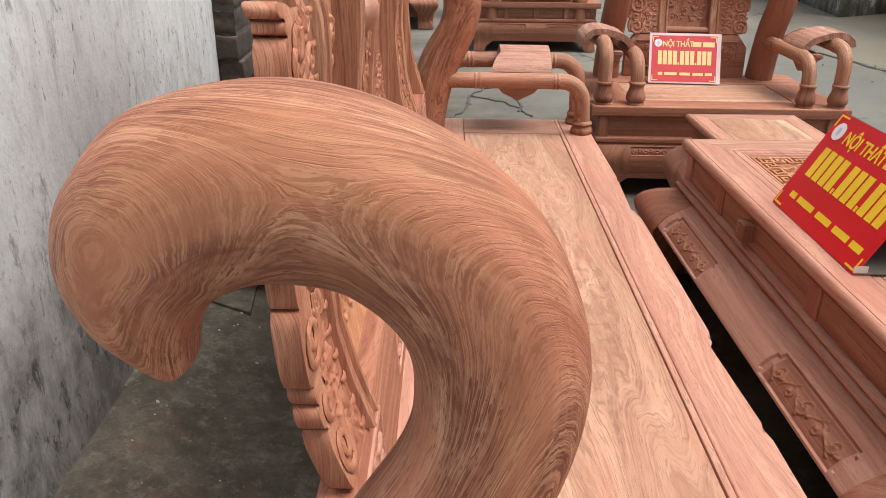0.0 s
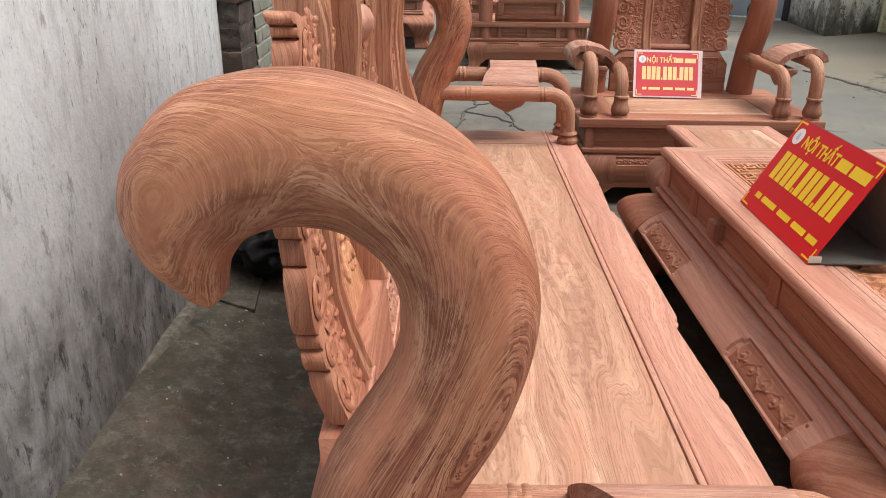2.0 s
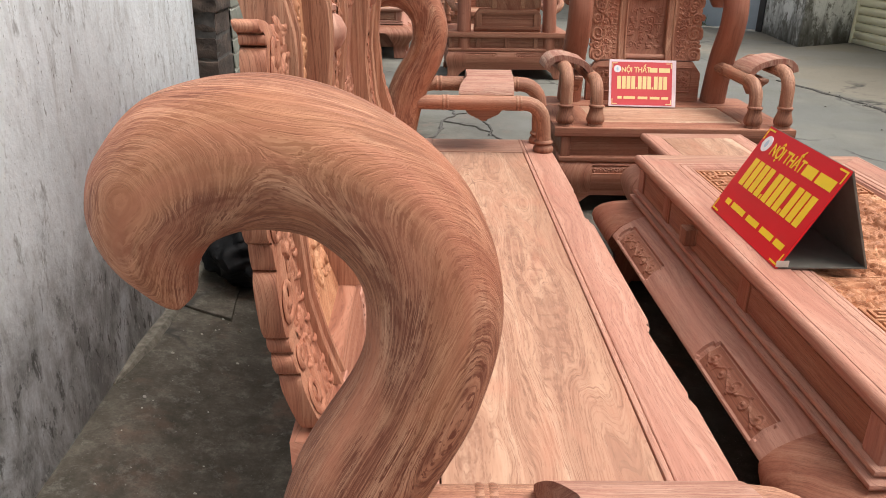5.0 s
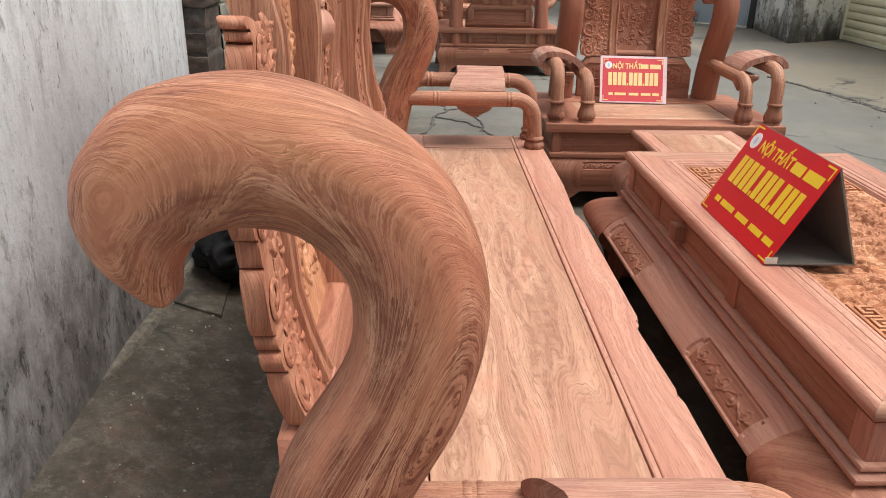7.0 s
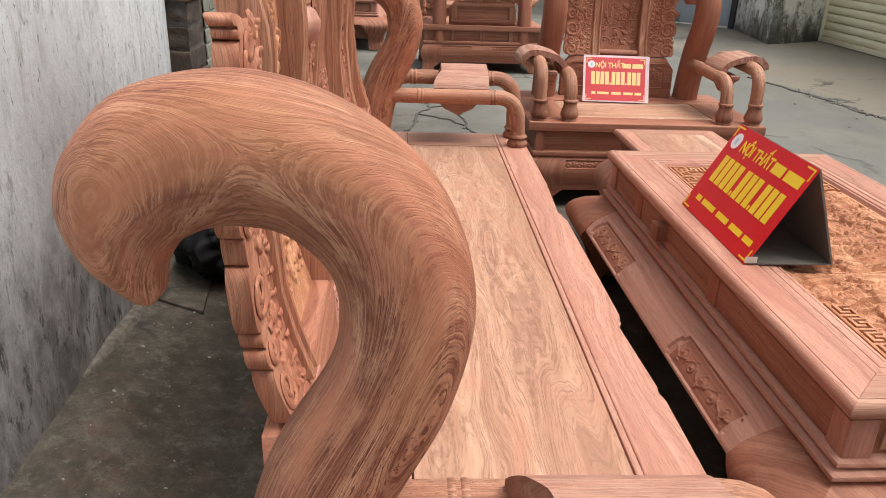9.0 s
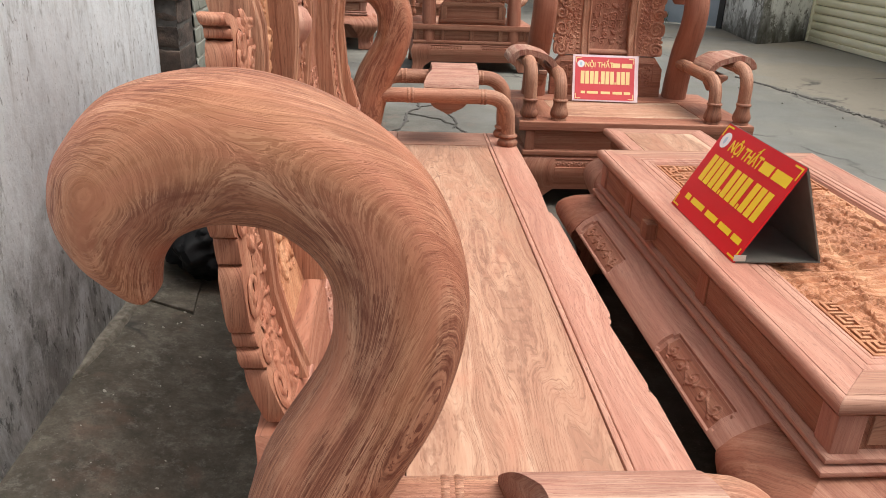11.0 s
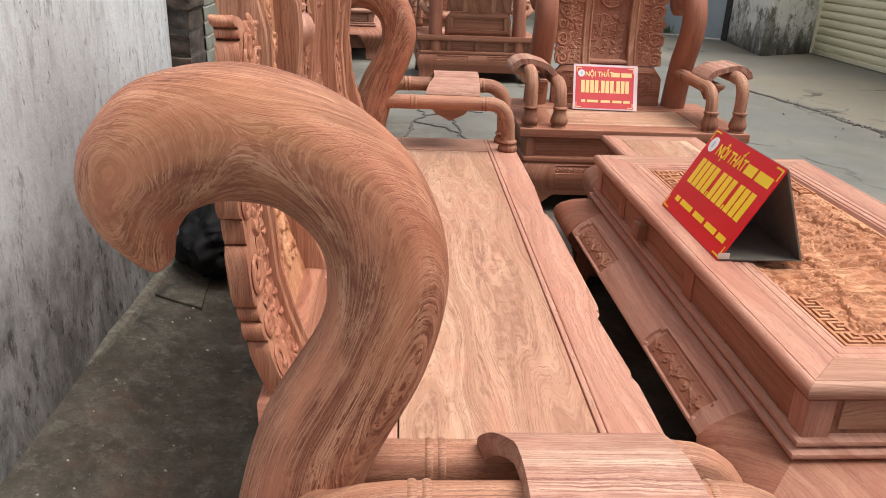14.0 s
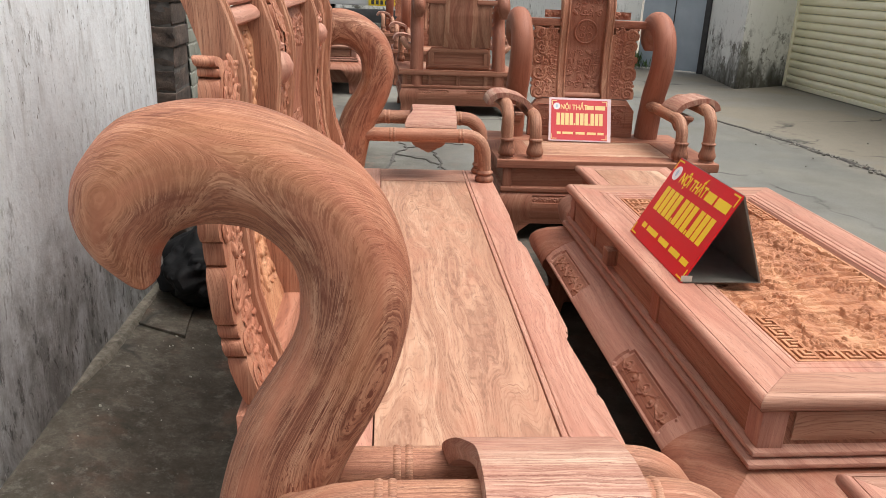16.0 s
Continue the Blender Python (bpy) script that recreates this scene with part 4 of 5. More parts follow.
def apron_side(x0, y0, x1, y1, top, low, bulge, thick, n=36, a=0.0, b=1.0, rows=14, lows=None, fields=(), depth=0.0):
    """One bowed side between two corners of a rectangle (outward is to the right of the way), from fraction a to b.
    lows: the height of its lower edge by fraction. fields: sunk cartouches (middle, half length, middle height, half height)."""
    bm = bmesh.new()
    way = Vector((x1 - x0, y1 - y0, 0))
    length = way.length
    way.normalize()
    out = Vector((way.y, -way.x, 0))
    start = Vector((x0, y0, 0))
    fs = [a + (b - a) * i / n for i in range(n + 1)]
    zs = [k / rows for k in range(rows + 1)]
    lip = 0.0025
    for c, hl, zc, hz in fields:
        keys = [s * e for e in (hl, hl - lip, hl - 0.012, hl - 0.012 - lip) for s in (-1, 1)]
        fs = [f for f in fs if all(abs(f * length - c - k) > 0.004 for k in keys)] + [(c + k) / length for k in keys]
        zs_keys = [zc + s * e for e in (hz, hz - lip, hz * 0.70, hz * 0.70 - lip) for s in (-1, 1)]
        if c == fields[0][0]:
            zs = [f for f in zs if all(abs(top + (low - top) * f - k) > 0.003 for k in zs_keys)] + [(top - k) / (top - low) for k in zs_keys if low < k < top]
    fs.sort(), zs.sort()

    def sunk(s, z):
        for c, hl, zc, hz in fields:
            p, q = abs(s - c), abs(z - zc)
            for el, ez in ((hl, hz * 0.70), (hl - 0.012, hz)):
                if p < el - lip * 0.5 and q < ez - lip * 0.5:
                    return depth
        return 0.0
    cols = []
    for f in fs:
        lo = lows(f)
        col = []
        for inner in (0.0, thick):
            line = []
            for k in zs:
                z = top + (lo - top) * k
                d = bow(z, top, bulge)
                s = min(max(f * length, -d), length + d)
                # mitre at the corners
                if f <= 0.0:
                    s = -(d - inner)
                elif f >= 1.0:
                    s = length + (d - inner)
                dip = sunk(s, z) if inner == 0.0 and fields else 0.0
                line.append(bm.verts.new(start + way * s + out * (d - inner) + Vector((0, 0, z)) - bow_out(out, z, top, bulge, dip)))
            col.append(line)
        cols.append(col)
    rows = len(zs) - 1
    for c0, c1 in zip(cols, cols[1:]):
        for k in range(rows):
            bm.faces.new((c0[0][k], c1[0][k], c1[0][k + 1], c0[0][k + 1]))
            bm.faces.new((c0[1][k], c0[1][k + 1], c1[1][k + 1], c1[1][k]))
        bm.faces.new((c0[0][rows], c1[0][rows], c1[1][rows], c0[1][rows]))
        bm.faces.new((c0[0][0], c0[1][0], c1[1][0], c1[0][0]))
    for c in (cols[0], cols[-1]):
        for k in range(rows):
            bm.faces.new((c[0][k], c[0][k + 1], c[1][k + 1], c[1][k]))
    return bm


def bowed_base(parent, x0, x1, y0, y1, top, bulge=1.0, low=0.21, leg=0.17, mats=None, thick=0.03, carved=True, seed=1, unit=0.026):
    """Aprons on four sides and a curved leg at each corner, with sunk carved fields on the aprons."""
    mats = mats or (wood_x, wood_y, wood_z)
    corners = [(x0, y1), (x0, y0), (x1, y0), (x1, y1)]
    legs = [bmesh.new() for _ in range(4)]
    for i in range(4):
        (ax, ay), (bx, by) = corners[i], corners[(i + 1) % 4]
        length = math.hypot(bx - ax, by - ay)
        lf = leg / length

        def lows(f, length=length):
            s = min(f, 1 - f) * length
            if s >= leg:
                return low
            if s < 0.085:
                return 0.0
            t = (s - 0.085) / (leg - 0.085)
            return low * min(1.0, t ** 0.35)
        lengthwise = abs(bx - ax) > abs(by - ay)
        spots = [0.246, 0.746] if length > 1.0 else [0.5]
        half = 0.177 if length > 1.0 else 0.12
        zc, hz = top * 0.866, top * 0.075
        fields = [(f * length, half, zc, hz) for f in spots] if carved else []
        side = apron_side(ax, ay, bx, by, top, low, bulge, thick, 40, lf, 1 - lf, lows=lows, fields=fields, depth=0.008)
        apron = part("apron", side, mats[0] if lengthwise else mats[1], parent)
        for j, (a, b) in ((i, (0.0, lf)), ((i + 1) % 4, (1 - lf, 1.0))):
            merge(legs[j], apron_side(ax, ay, bx, by, top, low, bulge * 1.035, thick + 0.025, 14, a, b, lows=lows))
        way = Vector((bx - ax, by - ay, 0)).normalized()
        out = Vector((way.y, -way.x, 0))
        start = Vector((ax, ay, 0))
        zs = np.linspace(zc - hz + 0.004, zc + hz - 0.004, 60)
        arcs = np.concatenate([[0.0], np.cumsum(np.hypot(np.diff(zs), np.diff([bow(z, top, bulge) for z in zs])))])
        arcs -= arcs[-1] / 2
        for q, (c, *_) in enumerate(fields):
            def plane(p, a_, d, start=start, way=way, out=out, c=c):
                q_ = float(np.interp(a_, arcs, zs))
                return tuple(start + way * (c + p) + out * bow(q_, top, bulge) + Vector((0, 0, q_)) + bow_out(out, q_, top, bulge, d))
            cut = scroll_band(plane, half - 0.022, float(arcs[0]), float(arcs[-1]), 0.0044, seed + i * 7 + q, -0.0077)
            carved_part(cut, ruddy_y, apron, "sunk carved vine scroll")
    for bm in legs:
        bmesh.ops.remove_doubles(bm, verts=bm.verts, dist=0.0005)
        part("leg", bm, mats[2], parent)


def seat_unit(name, m, half, label, category, group="", bench=False):
    """A heavy carved seat: local x is its front, y its width. half: from the middle to the hooked posts."""
    t = thing(name, m, label, category, group)
    edge = half + 0.17
    wx, wy, wz = (wood_x, wood_y, wood_z) if bench else (ruddy_x, ruddy_y, ruddy_z)
    # seat frame with a shaped front board, panel boards within
    front = 0.588
    if bench:
        front = 0.580
        bite = [(-edge, front), (-0.645, front), (-0.625, front - 0.004), (-0.605, front - 0.012), (-0.365, front - 0.017), (-0.345, front - 0.015), (-0.325, front - 0.004), (-0.30, front + 0.001)]
        bite += [(-y, x) for y, x in bite[::-1]]
    else:
        bite = [(-edge, front), (edge, front)]
    outline = [(x, y) for y, x in bite] + [(0.4755, edge), (0.4755, -edge)]
    part("front_board", prism(outline, 2, SEAT_Z - 0.045, SEAT_Z, bevel=0.007, seg=3), wy, t)
    bead = [(0.4612, SEAT_Z - 0.03), (0.4612, SEAT_Z - 0.006), (0.4625, SEAT_Z - 0.002), (0.4655, SEAT_Z), (0.4715, SEAT_Z), (0.4740, SEAT_Z - 0.002), (0.4752, SEAT_Z - 0.006), (0.4752, SEAT_Z - 0.03)]
    part("seat_bead", prism(bead, 1, -edge + 0.001, edge - 0.001), wy, t)
    part("back_board", box(-0.14, 0.098, -edge, edge, SEAT_Z - 0.045, SEAT_Z, bevel=0.004), wy, t)
    end = half - 0.03
    for s in (-1, 1):
        y0, y1 = sorted((s * end, s * edge))
        part("end_board", box(0.0985, 0.4615, y0, y1, SEAT_Z - 0.045, SEAT_Z - 0.0005, bevel=0.004), wx, t)
    planks = [0.1005, 0.4595]
    for a, b in zip(planks, planks[1:]):
        part("seat_plank", box(a + 0.0004, b - 0.0004, -end + 0.002, end - 0.002, SEAT_Z - 0.04, SEAT_Z - 0.003, bevel=0.0025), tan_y, t)
    # body under the seat: posts and sunk panels, mouldings, bowed base
    by = edge - 0.035
    n = 6 if bench else 2
    out_ = 0.0 if bench else 0.022
    part("body", box(-0.10, 0.535 + out_, -by + 0.012, by - 0.012, 0.26, SEAT_Z - 0.046), brown_y, t)
    for i in range(n + 1):
        y = -by + 2 * by * i / n
        part("divider", box(0.52, 0.548 + out_, max(-by, y - 0.022), min(by, y + 0.022), 0.27, SEAT_Z - 0.046, bevel=0.003), wz, t)
    for s in (-1, 1):
        for x in (-0.11, 0.51 + out_):
            part("corner_stile", box(x, x + 0.045, min(s * by, s * (by - 0.045)), max(s * by, s * (by - 0.045)), 0.27, SEAT_Z - 0.046, bevel=0.003), wz, t)
    part("waist_moulding", box(-0.13, 0.562 + out_, -by - 0.012, by + 0.012, 0.245, 0.272, bevel=0.008, seg=3), wy, t)
    bowed_base(t, -0.12, 0.552 + out_, -by, by, 0.246, bulge=0.55 if bench else 0.22, low=0.085, leg=0.15, seed=40 if bench else 60, mats=(wx, wy, wz))
    # posts and arms
    for s in (-1, 1):
        hook_post(t, s * half, fine=bench)
        for outer in (False, True):
            arm_rail(t, s, half, outer)
        arm_pad(t, s, half)
    # lower back rail with sunk fields
    e = half - 0.085
    rail = prism([(-e, 0.41), (e, 0.41), (e, 0.555), (e - 0.045, 0.615), (-e + 0.045, 0.615), (-e, 0.555)], 0, -0.044, -0.0, bevel=0.005)
    low_rail = part("lower_back_rail", bend_back(rail, LEAN_BACK), ruddy_y, t)
    fields = [(-e + 0.05, -e + 0.26), (e - 0.26, e - 0.05)] + ([(-0.55, -0.1), (0.1, 0.55)] if bench else [])
    for q, (a, b) in enumerate(fields):
        plane = lambda p, q_, d: (0.0 + d, p, q_)
        rim = [plane(a, 0.46, 0), plane(b, 0.46, 0), plane(b, 0.585, 0), plane(a, 0.585, 0), plane(a, 0.46, 0)]
        cut = add_sweep(bmesh.new(), rim, [0.004] * 5, [0.004] * 5, up=(1, 0, 0), sides=6)
        merge(cut, carving(plane, a + 0.015, b - 0.015, 0.475, 0.57, 90 + q, 0.03, 0.004))
        carved_part(bend_back(cut, LEAN_BACK), wy, low_rail)
    # backrest
    if bench:
        groups = [(-0.875, -0.545, 1.34), (-0.30, 0.30, 1.46), (0.545, 0.875, 1.34)]
    else:
        groups = [(-0.125, 0.125, 1.20)]
    for q, (a, b, top) in enumerate(groups):
        stile(t, a, 0.615, top)
        stile(t, b, 0.615, top)
        back_field(t, a + 0.02, b - 0.02, 0.64, 1.15 if bench else top - 0.02, 11 + q * 3, medallion=(a + b == 0), unit=0.034)
        if bench:
            back_field(t, a + 0.02, b - 0.02, 1.2, top - 0.01, 12 + q * 3, unit=0.034)
        for z in (1.16, 1.19, top) if bench else (0.635, top - 0.03, top):
            roll = sweep([(-0.015, a + 0.02, z), (-0.015, b - 0.02, z)], [0.016] * 2, [0.014] * 2, up=(0, 0, 1), sides=10)
            part("cross_rail", bend_back(roll, LEAN_BACK), wy, t)
        crest = [(a - 0.035, top), (b + 0.035, top), (b + 0.03, top + 0.05), ((a + b) / 2 + 0.05, top + 0.075), ((a + b) / 2, top + 0.105), ((a + b) / 2 - 0.05, top + 0.075), (a - 0.03, top + 0.05)]
        part("crest", bend_back(prism(crest, 0, -0.055, 0.004, bevel=0.006), LEAN_BACK), wy, t)
    if bench:
        for s in (-1, 1):
            ear(t, s * 0.895, s * 1.023, 0.62, 1.127, 3)
            # brackets between the groups, from both sides
            ear(t, s * 0.525, s * 0.425, 0.62, 1.12, 5)
            ear(t, s * 0.32, s * 0.42, 0.62, 1.20, 7)
            bulb = add_lathe(bmesh.new(), [(0.016, -0.052), (0.022, -0.048), (0.022, -0.040), (0.017, -0.037), (0.030, -0.026), (0.039, -0.008), (0.040, 0.008), (0.033, 0.024), (0.020, 0.034), (0.025, 0.038), (0.025, 0.046), (0.014, 0.052)],
                             (-0.014, s * 0.455, 1.05), 18)
            part("carved_bulb", bend_back(bulb, LEAN_BACK), wood_z, t)
            part("cross_rail", bend_back(box(-0.05, -0.005, min(s * 0.31, s * 0.54), max(s * 0.31, s * 0.54), 1.06, 1.10, bevel=0.006), LEAN_BACK), wy, t)
            part("cross_rail", bend_back(box(-0.06, -0.015, min(s * 0.885, s * half), max(s * 0.885, s * half), 1.0, 1.035, bevel=0.006), LEAN_BACK), wy, t)
    else:
        for s in (-1, 1):
            ear(t, s * 0.145, s * 0.30, 0.62, 1.0, 3)
            part("cross_rail", bend_back(box(-0.05, -0.002, min(s * 0.14, s * half), max(s * 0.14, s * half), 1.0, 1.04, bevel=0.007), LEAN_BACK), wy, t)
            cut = carving(lambda p, q_, d: (-0.02 + d, p, q_), min(s * 0.15, s * 0.24), max(s * 0.15, s * 0.24), 1.045, 1.085, 8, 0.03, 0.008)
            tagged(part("crest_carving", bend_back(cut, LEAN_BACK), wy, t), kind="stuff")
        # the back side: a sunk panel in the lower rail, posts and panels of the body
        zs_, w0, w1 = (0.432, 0.462, 0.570, 0.602), e - 0.012, e - 0.045
        part("back_frame_rail", bend_back(prism([(-w0, zs_[0]), (w0, zs_[0]), (w0, zs_[1]), (-w0, zs_[1])], 0, -0.062, -0.044, bevel=0.003), LEAN_BACK), brown_y, low_rail)
        part("back_frame_rail", bend_back(prism([(-w0, zs_[2]), (w0, zs_[2]), (w1, zs_[3]), (-w1, zs_[3])], 0, -0.062, -0.044, bevel=0.003), LEAN_BACK), brown_y, low_rail)
        for s in (-1, 1):
            a, b = sorted((s * w0, s * (w0 - 0.055)))
            part("back_frame_stile", bend_back(box(-0.062, -0.044, a, b, zs_[1], zs_[2], bevel=0.003), LEAN_BACK), brown_z, low_rail)
            a, b = sorted((s * 0.125, s * 0.285))
            part("back_backing", bend_back(prism([(a, 0.62), (b, 0.62), (b, 1.0), (a, 1.0)], 0, -0.036, -0.029, bevel=0.002), LEAN_BACK), brown_z, t)
        for i in range(5):
            y = -by + 2 * by * i / 4
            part("back_divider", box(-0.122, -0.10, max(-by, y - 0.02), min(by, y + 0.02), 0.27, SEAT_Z - 0.046, bevel=0.003), brown_z, t)
    return t


bench = seat_unit("bench", pose(0.0185, 1.70, 0, 0, 0, -0.9), 1.16, "long raw rosewood bench with hooked posts and carved backrest", "bench", bench=True)
chair = seat_unit("armchair", pose(1.265, 3.83, 0, 0, 0, -91.0), 0.385, "raw rosewood armchair with hooked posts and carved back", "chair", "carved armchairs")
copy_thing(chair, pose(0.885, 6.97, 0, 0, 0, 91))


# ---- coffee table and stools ----
def rect_ring(bm, x0, x1, y0, y1, profile):
    """Mouldings round a rectangle: rows of (outward, z)."""
    rings = []
    for d, z in profile:
        rings.append([bm.verts.new(p) for p in ((x0 - d, y0 - d, z), (x1 + d, y0 - d, z), (x1 + d, y1 + d, z), (x0 - d, y1 + d, z))])
    for a, b in zip(rings, rings[1:]):
        for k in range(4):
            bm.faces.new((a[k], a[(k + 1) % 4], b[(k + 1) % 4], b[k]))
    return rings


def mitred_frame(parent, x0, x1, y0, y1, w, z0, z1, r):
    """Four boards with mitred corners and a rounded outer edge."""
    c = [(x0, y0), (x1, y0), (x1, y1), (x0, y1)]
    i_ = [(x0 + w, y0 + w), (x1 - w, y0 + w), (x1 - w, y1 - w), (x0 + w, y1 - w)]
    for k in range(4):
        a, b, ia, ib = Vector(c[k]), Vector(c[(k + 1) % 4]), Vector(i_[k]), Vector(i_[(k + 1) % 4])
        bm = bmesh.new()
        prof = [(w, z0), (r * 0.6, z0)]
        h = (z1 - z0) / 2
        for q in range(9):
            t = math.pi * (q / 8) - math.pi / 2
            prof.append((r * (1 - math.cos(t)), (z0 + z1) / 2 + h * math.sin(t)))
        prof += [(r + 0.005, z1), (r + 0.0063, z1 - 0.003), (r + 0.0076, z1), (w - 0.006, z1), (w, z1 - 0.005)]
        la, lb = [], []
        for d, z in prof:
            f = d / w
            pa, pb = a.lerp(ia, f), b.lerp(ib, f)
            gap = (pb - pa).normalized() * 0.0004
            la.append(bm.verts.new((*(pa + gap), z))), lb.append(bm.verts.new((*(pb - gap), z)))
        n = len(prof)
        for q in range(n):
            bm.faces.new((la[q], la[(q + 1) % n], lb[(q + 1) % n], lb[q]))
        bm.faces.new(la), bm.faces.new(lb)
        part("frame_board", bm, wood_x if k % 2 == 0 else wood_y, parent, angle=50)


def relief_height(u, v):
    """A carved landscape: hills behind hills with undercut crests, and clumps of leaves. u, v in metres."""
    ph = v * 12.0 + 2.6 * noise.noise((u * 3.2, v * 5.0, 1.7)) + 0.7 * noise.noise((u * 11, v * 17, 4.2)) - u * 3.0
    saw = ph - math.floor(ph)
    hill = (1 - saw) ** 0.7 if saw > 0.05 else saw / 0.05
    rake = abs(noise.noise((u * 16, v * 95, 6.0)))
    leaf = abs(noise.noise((u * 48, v * 52, 8.0))) + 0.3 * abs(noise.noise((u * 100, v * 105, 3.0)))
    clump = min(1.0, max(0.0, noise.noise((u * 4.6 + 1.3, v * 5.4, 2.2)) - 0.10) * 7.0)
    # long cuts under the crests, that come and go
    cut = max(0.0, 1.0 - abs(noise.noise((u * 9, v * 42, 9.0))) * 9.0) * min(1.0, max(0.0, noise.noise((u * 14, v * 9, 5.5)) + 0.05) * 6.0)
    return 0.012 * hill + 0.003 * rake * (1 - clump) + clump * (0.001 + 0.013 * leaf) - 0.014 * cut * (1 - clump)


KEY = ("########", "#.......", "#.#####.", "#.#...#.", "#.#.#.#.", "#...#.#.", "#####.##")


def greek_key(bm, corner, sx, sy, z, cell=0.0075, h=0.0068):
    """A fret in the corner of a field, raised cell by cell: nested angles at the corner, then a running key each way."""
    on = set()
    for i in range(7 + 24):
        for j in range(7):
            if i < 7:
                if min(i, j) % 2 == 0:
                    on.add((i, j))
            elif KEY[j][(i - 7) % 8] == "#":
                on |= {(i, j), (j, i)}

    def at(i, j, up):
        return bm.verts.new((corner[0] + sx * (0.006 + cell * i), corner[1] + sy * (0.006 + cell * j), z + (h if up else -0.003)))
    for i, j in on:
        bm.faces.new((at(i, j, 1), at(i + 1, j, 1), at(i + 1, j + 1, 1), at(i, j + 1, 1)))
        for di, dj, a, b in ((-1, 0, (i, j + 1), (i, j)), (1, 0, (i + 1, j), (i + 1, j + 1)), (0, -1, (i, j), (i + 1, j)), (0, 1, (i + 1, j + 1), (i, j + 1))):
            if (i + di, j + dj) not in on:
                bm.faces.new((at(*a, 0), at(*b, 0), at(*b, 1), at(*a, 1)))
    bmesh.ops.remove_doubles(bm, verts=bm.verts, dist=0.0002)


